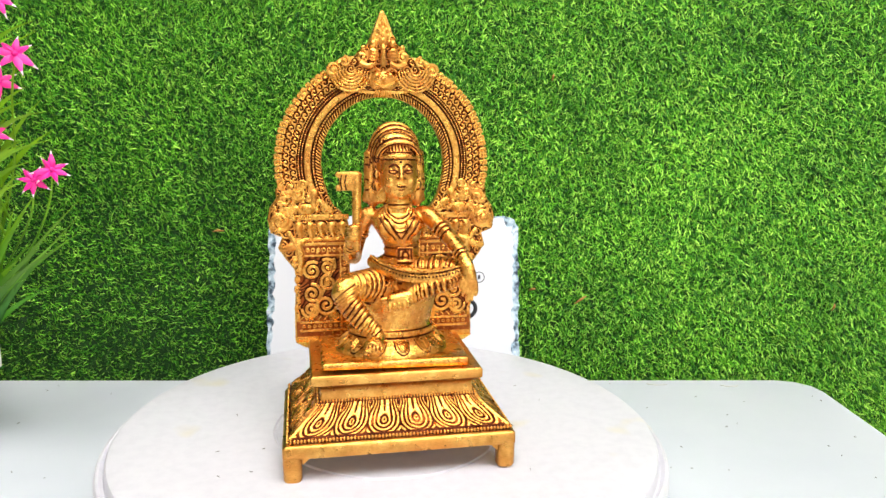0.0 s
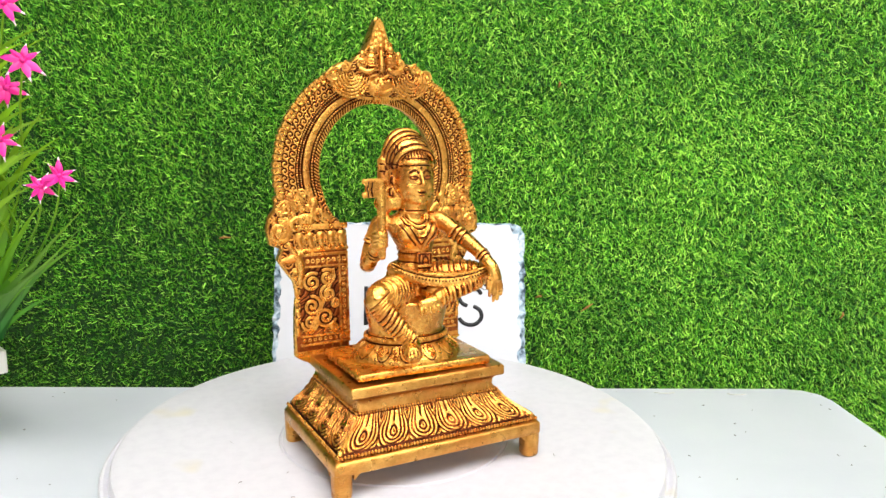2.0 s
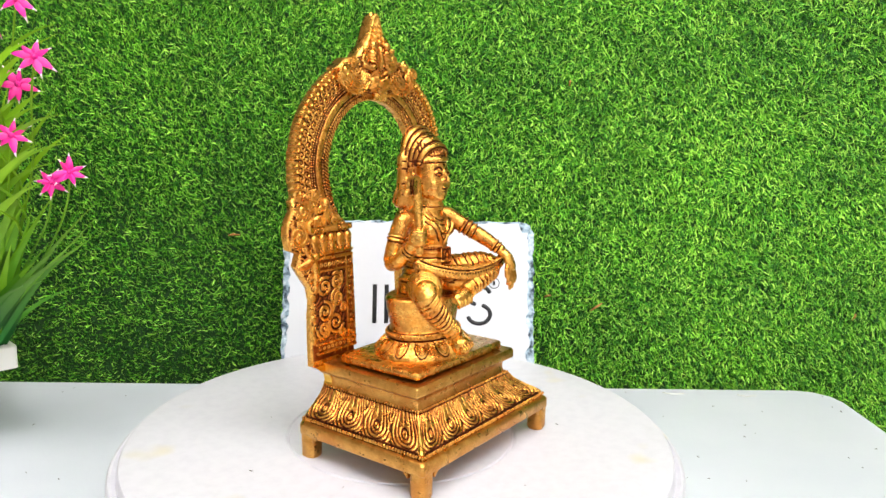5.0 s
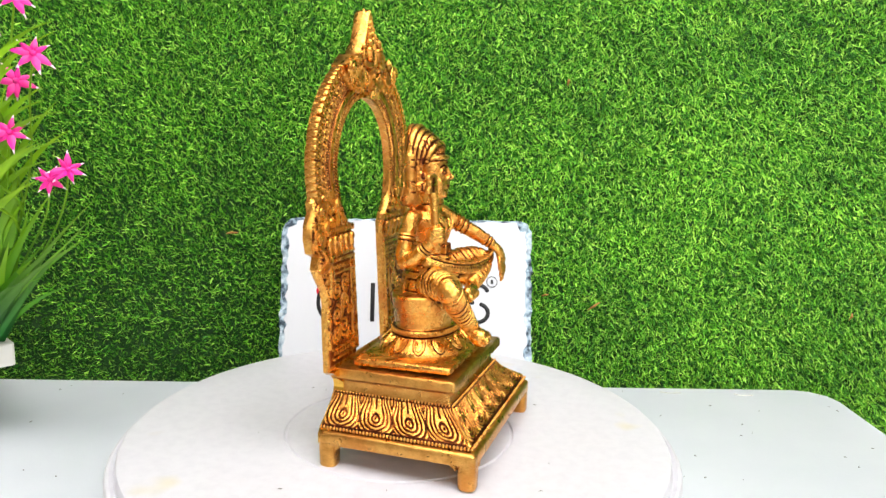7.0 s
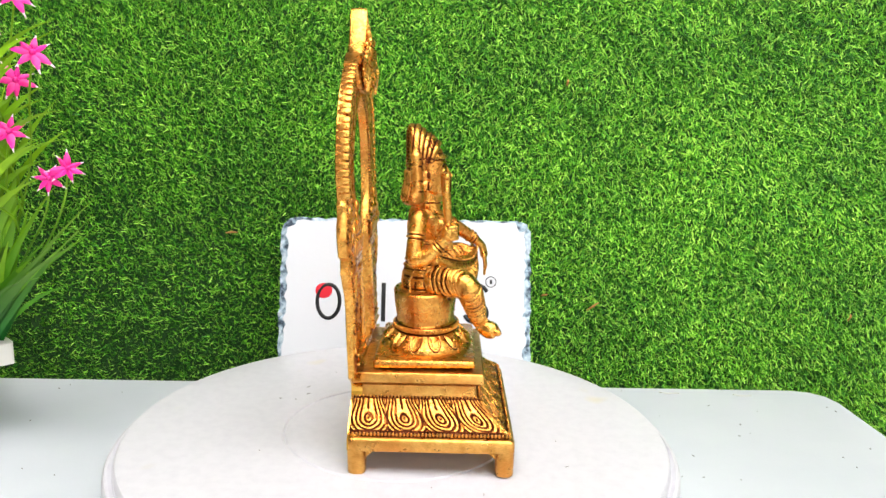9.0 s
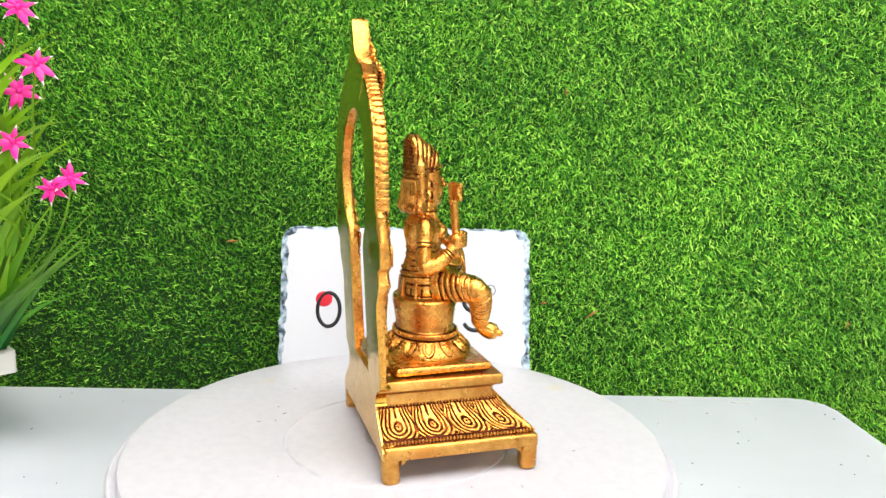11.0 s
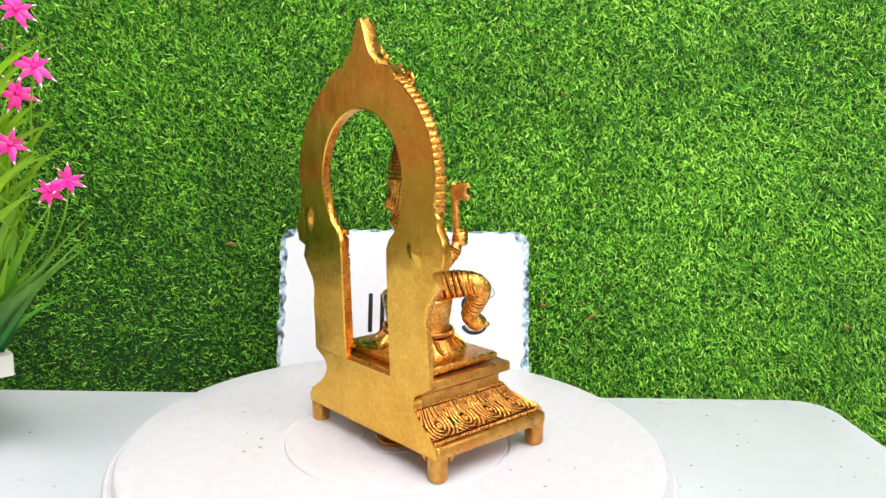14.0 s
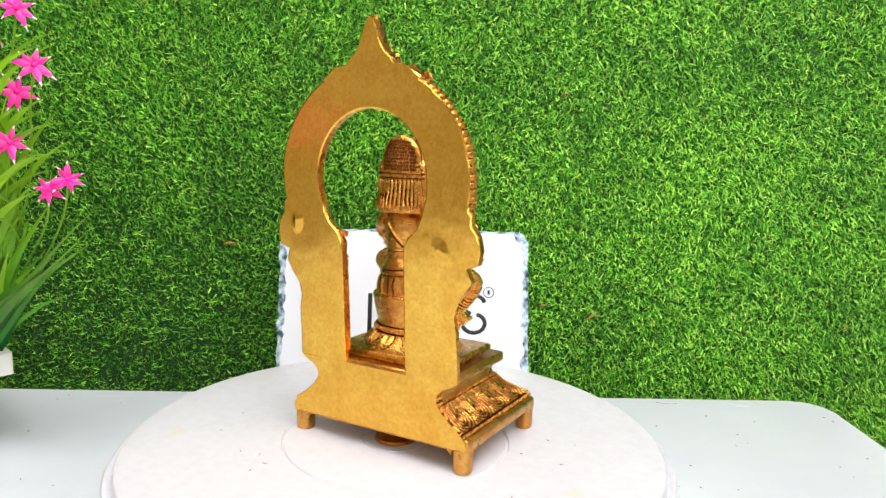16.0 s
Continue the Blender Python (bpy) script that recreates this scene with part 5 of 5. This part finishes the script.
    dg = bpy.context.evaluated_depsgraph_get()
    cast = bpy.data.meshes.new_from_object(raw.evaluated_get(dg))
    bpy.data.objects.remove(raw)
    bm = bmesh.new()
    bm.from_mesh(cast)
    for k in range(3):
        bmesh.ops.smooth_vert(bm, verts=bm.verts[:], factor=0.5, use_axis_x=True, use_axis_y=True, use_axis_z=True)
    cv = [v.co.copy() for v in bm.verts]
    bm.verts.index_update()
    bm.normal_update()
    cn = np.array([v.normal[:] for v in bm.verts])
    cf = [[v.index for v in q.verts] for q in bm.faces]
    bm.free()
    from mathutils.bvhtree import BVHTree
    tree = BVHTree.FromPolygons(cv, cf)

    from mathutils.kdtree import KDTree
    spots_at = KDTree(len(cv))
    for i, p in enumerate(cv):
        spots_at.insert(p, i)
    spots_at.balance()
    cut = np.zeros(len(cv))

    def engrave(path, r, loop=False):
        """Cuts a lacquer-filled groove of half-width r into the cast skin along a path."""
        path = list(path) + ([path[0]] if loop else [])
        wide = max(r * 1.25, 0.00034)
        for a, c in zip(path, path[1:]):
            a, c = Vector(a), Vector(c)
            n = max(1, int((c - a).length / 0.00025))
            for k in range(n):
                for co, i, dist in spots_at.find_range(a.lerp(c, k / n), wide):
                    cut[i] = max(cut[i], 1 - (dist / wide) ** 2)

    d = Shape()
    # seat slab, a little skewed on the pedestal
    d.slabbed([tuple(e * MM for e in q) for q in ((46.5, -36.8, 36.0, -40.6, 9.6), (47.0, -37.4, 36.6, -41.2, 10.2), (50.4, -37.4, 36.6, -41.2, 10.2), (51.2, -36.6, 35.8, -40.4, 9.4))], 0, 0.0014)

    # the slab rocks: its front corner is a little raised
    n = len(d.v)
    for i in range(n - 64, n):
        x, y, z = d.v[i]
        if z < 0.0475:
            d.v[i] = (x, y, z + 0.0013 * max(0.0, min(1.0, (-x - y) / 0.078)))

    def laid(pts, r, mat=1, seg=5, lift=0.0, fine=0):
        """A thin line laid into the cast skin."""
        out = []
        path = [Vector(mm(*p)) for p in pts]
        if fine:
            path = spline(path, [1] * len(path), fine)[0]
        for p in path:
            near, normal, index, dist = tree.find_nearest(p)
            out.append(near + normal * (lift * MM))
        if mat:
            engrave(out, r * MM)
        else:
            d.tube(out, r * MM, seg, mat)

    def around(a, c, radius, n, r, mat=1, lift=0.0, lo=0, hi=360, seg=5):
        """A ring round a limb through a, whose way is c."""
        way = Vector(c).normalized()
        u = way.cross(Vector((0.3, 0.2, 1))).normalized()
        v = way.cross(u)
        ring = []
        for k in range(n):
            q = radians(lo + (hi - lo) * k / n)
            w = u * math.cos(q) + v * math.sin(q)
            start = (Vector(a) + w * (radius + 6)) * MM
            hit = tree.ray_cast(start, -w, 0.016)
            p = hit[0] if hit[0] else (Vector(a) + w * radius) * MM
            if (p - Vector(a) * MM).length > (radius + 2.2) * MM or (p - Vector(a) * MM).length < radius * 0.4 * MM:
                p = (Vector(a) + w * radius) * MM
            ring.append(p + w * (lift * MM))
        if mat:
            engrave([tree.find_nearest(p)[0] for p in ring], r * MM, hi - lo > 350)
        else:
            d.tube(ring, r * MM, seg, mat, loop=hi - lo > 350)

    # pleats round the legs
    def pleats(points, radii, n, mat=1, r=0.40):
        for k in range(n):
            t = (k + 0.5) / n * (len(points) - 1)
            i = min(int(t), len(points) - 2)
            a, c = Vector(points[i]), Vector(points[i + 1])
            p = a.lerp(c, t - i)
            rad = radii[i] + (radii[i + 1] - radii[i]) * (t - i)
            way = (c - a).normalized() + Vector((0.12, 0, 0.25 if k % 2 else 0.15))
            around(p, way, rad, 22, r, mat, 0.05)
            around(p + (c - a).normalized() * ((c - a).length * (len(points) - 1) / n * 0.5), way, rad, 22, 0.9, 0, -0.38, seg=8)

    pleats([(-25.8, -37.4, 86.0), (-23.0, -39.2, 80.4), (-16.4, -41.6, 72), (-11.2, -43.2, 66.8)], [6.2, 6.0, 5.0, 3.9], 13)
    pleats([(-6, -19.5, 86.2), (-9, -22.5, 86.4), (-18.5, -31.5, 87.4), (-24.2, -35.4, 87.6)], [9.2, 9.0, 7.8, 6.5], 12)
    pleats([(13, -20, 90.6), (19, -25, 92.4), (28, -32, 94.0), (33, -35.6, 93.4)], [8.6, 8.0, 7.0, 5.8], 11, 1, 0.38)
    pleats([(31, -37.4, 91.8), (25, -38.0, 90.2), (15, -38.0, 86.8), (9.0, -37.4, 84.9)], [4.4, 4.5, 4.2, 3.5], 10, 1, 0.38)
    # bracelets and armlets
    for a, c, r, w in (((31.6, -38.4, 104.8), (0.3, -0.8, -0.55), 3.4, 0.6), ((32.4, -40.2, 103.6), (0.3, -0.8, -0.55), 3.2, 0.5), ((24.6, -22.8, 115.0), (0.45, -0.75, -0.5), 4.4, 0.8), ((25.8, -25, 113.6), (0.45, -0.75, -0.5), 4.3, 0.7), ((27.0, -27.4, 112.0), (0.45, -0.75, -0.5), 4.2, 0.6), ((-16.2, -9.8, 110.6), (-0.2, 0.1, -1), 4.5, 0.8), ((-15.8, -10, 112.4), (-0.2, 0.1, -1), 4.6, 0.6), ((-20.7, -20.4, 105.2), (0, -0.7, 0.7), 3.5, 0.7), ((-20.6, -21.6, 106.6), (0, -0.7, 0.7), 3.4, 0.5), ((-11.4, -43.8, 67.2), (0.5, -0.1, -0.6), 4.0, 0.6)):
        around(a, c, r, 20, w, 0, 0.1)
        around(Vector(a) + Vector(c).normalized() * (w + 0.25), c, r, 20, 0.42, 1, 0.0)
    # necklaces, chest straps and belt
    for drop, z0, w in ((5.4, 126.6, 0.55), (8.0, 126.0, 0.6), (11.4, 125.4, 0.7)):
        pts = []
        for k in range(15):
            t = -1 + 2 * k / 14
            pts.append((3.6 + (6.0 + 0.25 * drop) * t, -24 + 5 * t * t, z0 - drop * (1 - t * t)))
        laid(pts, w, 0, 6, 0.15)
        laid([(x, y, z - 0.9) for x, y, z in pts], 0.42, 1, 5, 0.0)
    for sx in (-1, 1):
        laid([(3.8 + sx * 9.5, -22, 121), (3.8 + sx * 5.6, -25, 115), (4.2 + sx * 1.6, -25, 109), (4.6, -24, 105.5)], 0.75, 0, 6, 0.1, 5)
        laid([(3.8 + sx * 10.6, -22, 120), (3.8 + sx * 6.9, -25, 114.4), (4.2 + sx * 3.2, -25, 108.6)], 0.42, 1, 5, 0.0, 5)
        laid([(3.8 + sx * 8.3, -22, 121.4), (3.8 + sx * 4.4, -25, 115.6), (4.2 + sx * 0.3, -25, 109.4)], 0.42, 1, 5, 0.0, 5)
        near = tree.find_nearest(Vector(mm(3.8 + sx * 6.2, -26, 115.4)))[0]
        d.ball(near, 0.75 * MM, 8, 0)
    for z, rx in ((106.6, 9.4), (104.6, 9.2), (102.8, 9.2)):
        around((5.4, -14.2, z), (0, 0, 1), rx, 36, 0.5 if z != 104.6 else 0.3, 0 if z != 104.6 else 1, 0.1)
    for z, rx, w, mt in ((95.8, 12.6, 0.9, 0), (94.4, 13.2, 0.35, 1), (92.8, 14.2, 0.8, 0), (91.2, 15.2, 0.35, 1)):
        around((4.2, -13.5, z), (0.06, 0, 1), rx, 44, w, mt, 0.1)
    # broad sash with beaded rims
    band = [Vector(q) for q in ((-11.0, -20.5, 98.4), (-6.0, -27.0, 95.6), (2, -33.2, 93.4), (11, -37.6, 92.6), (21, -40.6, 93.6), (30, -41.6, 95.8), (36, -40.4, 97.6))]
    path = spline(band, [1] * 7, 6)[0]
    d.tube([q * MM for q in path], 3.0 * MM, 12, 0, 0.42)
    for dz in (2.5, -2.5):
        d.tube([(q + Vector((0, -0.9, dz))) * MM for q in path], 0.55 * MM, 6, 0)
        d.tube([(q + Vector((0, -1.1, dz * 0.68))) * MM for q in path], 0.24 * MM, 5, 1)
        for q in path:
            d.ball((q + Vector((0, -1.3, dz))) * MM, 0.62 * MM, 6, 0)
    for q in path[1:-1]:
        d.ball((q + Vector((0, -1.25, 0))) * MM, 0.55 * MM, 6, 1)
    # rings of the neck
    for z, mt, w in ((127.6, 0, 0.6), (126.7, 1, 0.34), (125.6, 0, 0.6)):
        around((3.9, -15.4, z), (0, 0, 1), 7.0, 26, w, mt, 0.1)
    # girdles seen from behind
    for z, rx, w, mt in ((100.2, 10.4, 0.4, 1), (98.6, 11.2, 0.7, 0), (97.2, 11.8, 0.4, 1), (89.6, 16.4, 0.7, 0), (88.2, 16.8, 0.4, 1), (86.8, 17.2, 0.6, 0), (82.0, 17.4, 0.45, 1)):
        around((3.8, -13.5, z), (0, 0, 1), rx, 44, w, mt, 0.15, 5, 175)
    # buckle lines
    laid([(2.6, -26, 97.4), (2.6, -26, 104.6), (9.4, -26, 104.6), (9.4, -26, 97.4)], 0.5, 1, 5, 0.0)
    laid([(4.6, -26, 98.4), (4.9, -26, 102.8), (7.2, -26, 102.8), (7.6, -26, 98.4), (4.6, -26, 98.4)], 0.5, 1, 5, 0.0, 3)
    # face: brows, lids, lips and brow mark
    for sx in (-1, 1):
        laid([(4.2 + sx * 1.6, -25, 146.0), (4.2 + sx * 3.8, -25, 147.4), (4.2 + sx * 6.8, -23.6, 145.8)], 0.52, 1, 5, 0.0, 5)
        laid([(4.2 + sx * 1.8, -25, 143.6), (4.2 + sx * 4.0, -25, 144.9), (4.2 + sx * 6.2, -24, 143.9)], 0.36, 1, 5, 0.0, 5)
        laid([(4.2 + sx * 2.0, -25, 143.3), (4.2 + sx * 4.0, -25, 142.3), (4.2 + sx * 6.6, -24, 143.2)], 0.34, 1, 5, 0.0, 5)
    laid([(2.0, -26, 136.2), (4.3, -26.4, 135.7), (6.6, -26, 136.2)], 0.55, 1, 5, 0.0, 4)
    for sx in (-1, 1):
        laid([(4.3 + sx * 1.3, -27, 143.4), (4.3 + sx * 1.9, -27, 141.4), (4.3 + sx * 2.4, -26.4, 139.8)], 0.3, 1, 5, 0.0, 4)
        laid([(4.2 + sx * 3.2, -25, 144.3), (4.2 + sx * 4.6, -25, 144.3)], 0.34, 1, 5, 0.0, 3)
    laid([(2.8, -26, 133.6), (4.3, -26.4, 133.2), (5.8, -26, 133.6)], 0.4, 1, 5, 0.0, 4)
    near = tree.find_nearest(Vector(mm(4.2, -25.5, 148.6)))[0]
    d.ball(near, 0.7 * MM, 8, 1)
    # hair: brow band, combed strands, fringe behind
    laid([(4.2 + 9.4 * math.sin(a), -15.6 - 9.0 * math.cos(a), 150.6 + 0.6 * math.cos(a)) for a in (radians(-88 + 11 * k) for k in range(17))], 1.15, 0, 8, 0.25)
    laid([(4.2 + 9.4 * math.sin(a), -15.6 - 9.0 * math.cos(a), 149.2 + 0.6 * math.cos(a)) for a in (radians(-88 + 11 * k) for k in range(17))], 0.42, 1, 5, 0.1)
    laid([(4.0 + 9.0 * math.sin(a), -15.4 - 8.2 * math.cos(a), 152.4 + 0.9 * math.cos(a)) for a in (radians(-88 + 11 * k) for k in range(17))], 0.42, 1, 5, 0.1)
    for k in range(15):
        a = radians(-84 + 12 * k)
        laid([(4.2 + 9.6 * math.sin(a), -15.6 - 9.4 * math.cos(a), 151.4), (4.2 + 9.9 * math.sin(a), -15.6 - 9.7 * math.cos(a), 149.9)], 0.22, 1, 4, 0.25)
        laid([(3.6 + 8.4 * math.sin(a), -14.8 - 7.4 * math.cos(a), 154.0), (3.2 + 7.2 * math.sin(a), -13.6 - 6.0 * math.cos(a), 158.4)], 0.42, 1, 4, 0.0, 3)
    for k in range(6):
        t = (k - 0.5) / 4
        w, y, h = 12.8 - 2.0 * t, -9.4 - 10.6 * t, 167.0 - 10.0 * t
        pts = []
        for j in range(17):
            a = math.pi * j / 16
            pts.append((2.6 + 1.4 * t + w * math.cos(a), y + 2.6 * (1 - math.sin(a)) * (0.4 + t), 147 + 1.5 * t + (h - 147) * math.sin(a) ** 0.8))
        laid(pts, 0.42, 1, 5, 0.0)
    for k in range(9):
        z = 150 + 1.9 * k
        w = 13.6 if z < 158 else 13.6 * math.sqrt(max(0.05, 1 - ((z - 156) / 12.6) ** 2))
        count = int(w * 1.7)
        for j in range(count):
            x = 2.4 - w * 0.97 + (j + 0.5 * (k % 2)) * 1.94 * w / count
            laid([(x, -1, z + 0.2), (x + 0.25, -1, z - 0.5), (x, -1, z - 1.2)], 0.17, 1, 4, 0.0)
    for z, w, mt in ((148.6, 0.45, 0), (147.4, 0.25, 1), (146.2, 0.45, 0), (145.0, 0.25, 1)):
        laid([(2.4 + 13.6 * math.cos(a), -8.8 + 5.8 * math.sin(a), z) for a in (radians(4 + 172 * k / 18) for k in range(19))], w, mt, 5, 0.1)
    for k in range(15):
        a = radians(8 + 164 * k / 14)
        x, y = math.cos(a), math.sin(a)
        laid([(2.4 + 12.8 * x, -8.6 + 5.8 * y, 144), (2.4 + 13.2 * x, -8.2 + 6.2 * y, 136), (2.4 + 14.2 * x, -7.8 + 6.6 * y, 130.6)], 0.36, 1, 5, 0.0, 4)
        laid([(2.4 + 13.2 * x + 0.8, -8.2 + 6.0 * y, 143.5), (2.4 + 13.6 * x + 0.8, -8.0 + 6.4 * y, 135), (2.4 + 14.6 * x + 0.8, -7.4 + 7.0 * y, 129.0)], 0.85, 0, 6, 0.25, 4)
    # strap behind and tied cloth at the hips
    laid([(12, -5, 122), (5, -4, 114), (-4, -6, 105)], 0.8, 0, 6, 0.1, 4)
    laid([(13.2, -5, 121), (6.2, -4, 113), (-3, -6, 104)], 0.45, 1, 5, 0.0, 4)
    for k in range(11):
        a = radians(20 + 14 * k)
        x, y = 3.5 + 17.6 * math.cos(a), -13.4 + 12.2 * math.sin(a)
        laid([(x, y, 90), (x + 1.0 * (k % 2), y, 86), (x, y, 81)], 0.5 if k % 3 else 0.8, 1 if k % 3 else 0, 5, 0.0, 3)
    # lotus petals round the base, beads on the band
    for k in range(13):
        a = 2 * math.pi * k / 13
        for g, w, mt in ((1.0, 0.38, 1), (0.82, 0.6, 0), (0.64, 0.34, 1), (0.40, 0.6, 0)):
            pts = []
            for j in range(11):
                t = -1 + 2 * j / 10
                q = a + t * 0.215 * g * (1 - 0.30 * abs(t) ** 3)
                h = abs(t) ** 2.2
                z = 52.6 + (1 - g) * 2.4 + 6.4 * h * (0.4 + 0.6 * g)
                k2 = (z - 51) / 9
                pts.append(((29.6 - 8 * k2) * math.cos(q), -15.4 + (24.8 - 8 * k2) * math.sin(q), z))
            laid(pts, w, mt, 5, 0.05)
        q = a + math.pi / 13
        for j in range(5):
            k2 = j / 5
            near = tree.find_nearest(Vector(mm((29.4 - 8 * k2) * math.cos(q), -15.4 + (24.6 - 8 * k2) * math.sin(q), 52.4 + 8 * k2)))[0]
            d.ball(near, 0.6 * MM, 6, 0)
    for k in range(76):
        a = 2 * math.pi * k / 76
        d.ball(mm(22.5 * math.cos(a), -15 + 17.5 * math.sin(a), 61.6), mm(0.62, 0.62, 1.2), 6, 0)
    for z, rx, ry in ((63.6, 21.4, 16.5), (59.8, 22.0, 17.0)):
        laid([(rx * math.cos(a), -15 + ry * math.sin(a), z) for a in (2 * math.pi * k / 48 for k in range(49))], 0.45, 1, 5, 0.0)
    # axe: engraved edge
    for x in (-25.6, -23.4):
        d.tube([turned @ Vector(mm(*q)) for q in ((x, -26.5, 142.4), (x - 0.7, -26.6, 138.8), (x, -26.5, 135.2))], 0.3 * MM, 5, 1)
    # toes of both feet
    for k in range(4):
        laid([(-15.7 + 1.8 * k, -53.6, 60.6 + 0.3 * k), (-15.0 + 1.7 * k, -51.4, 62.6 + 0.3 * k)], 0.25, 1, 5, -0.05, 3)
    # folds below the sash, strands on the side locks
    for k in range(9):
        x = 10.5 + 2.5 * k
        laid([(x, -44, 88.6 + 0.27 * k), (x + 1.2, -44, 86.2 + 0.3 * k)], 0.38, 1, 5, 0.0, 2)
    for sx in (-1, 1):
        for k in range(3):
            laid([(2.6 + sx * (10.4 + 2.0 * k), -16, 151), (2.6 + sx * (10.6 + 2.2 * k), -16, 143), (2.6 + sx * (10.2 + 2.2 * k), -16, 134)], 0.4, 1, 5, 0.0, 4)
        for z in (150.0, 146.4, 139.0, 133.4):
            laid([(2.6 + sx * 8.6, -18, z), (2.6 + sx * 12, -17, z), (2.6 + sx * 16.4, -11, z)], 0.36, 1, 5, 0.0, 3)
        for k in range(5):
            near = tree.find_nearest(Vector(mm(3.2 + sx * (9.8 + 0.5 * k), -18.5, 133.5 + 1.3 * k)))[0]
            d.ball(near, 0.75 * MM, 6, 0)
    # fine ticks on the waist cloth and the chest band
    for k in range(18):
        a = radians(200 + 140 * k / 17)
        x, y = 5.4 + 10.6 * math.cos(a), -14.2 + 10.6 * math.sin(a)
        laid([(x, y, 105.9), (x, y, 103.6)], 0.28, 1, 4, 0.1)
    for k in range(20):
        a = radians(195 + 150 * k / 19)
        x, y = 4.2 + 15.4 * math.cos(a), -13.5 + 14.0 * math.sin(a)
        laid([(x, y, 95.2), (x, y, 93.4)], 0.3, 1, 4, 0.1)
    # sink the engraved lines and lay their lacquer
    skin_v = np.array([p[:] for p in cv]) - cn * (cut * 0.00032)[:, None]
    first = len(d.f)
    d.add(skin_v.tolist(), cf, 0)
    # groove core takes patina, its sides russet; cut-offs set low to deepen contrast
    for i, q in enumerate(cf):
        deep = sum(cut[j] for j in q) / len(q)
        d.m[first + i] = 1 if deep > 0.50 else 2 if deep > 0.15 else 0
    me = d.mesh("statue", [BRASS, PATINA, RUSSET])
    me.set_sharp_from_angle(angle=radians(60))
    ob = new("statue", me)
    return tagged(ob, "seated cast brass statue holding an axe on a lotus seat", "statue")


STATUE = statue()


# ---- what turns ----
def motions():
    for thing in (PEDESTAL, STATUE):
        walk(thing, [(t, pose(0, 0, 0, 0, 0, a)) for t, a in SPIN])
    # the disc runs a little out of level
    walk(TURNTABLE, [(t, pose(0, 0, 0, 0.75, 0.7, 0) @ pose(0, 0, 0, 0, 0, a)) for t, a in SPIN])


motions()
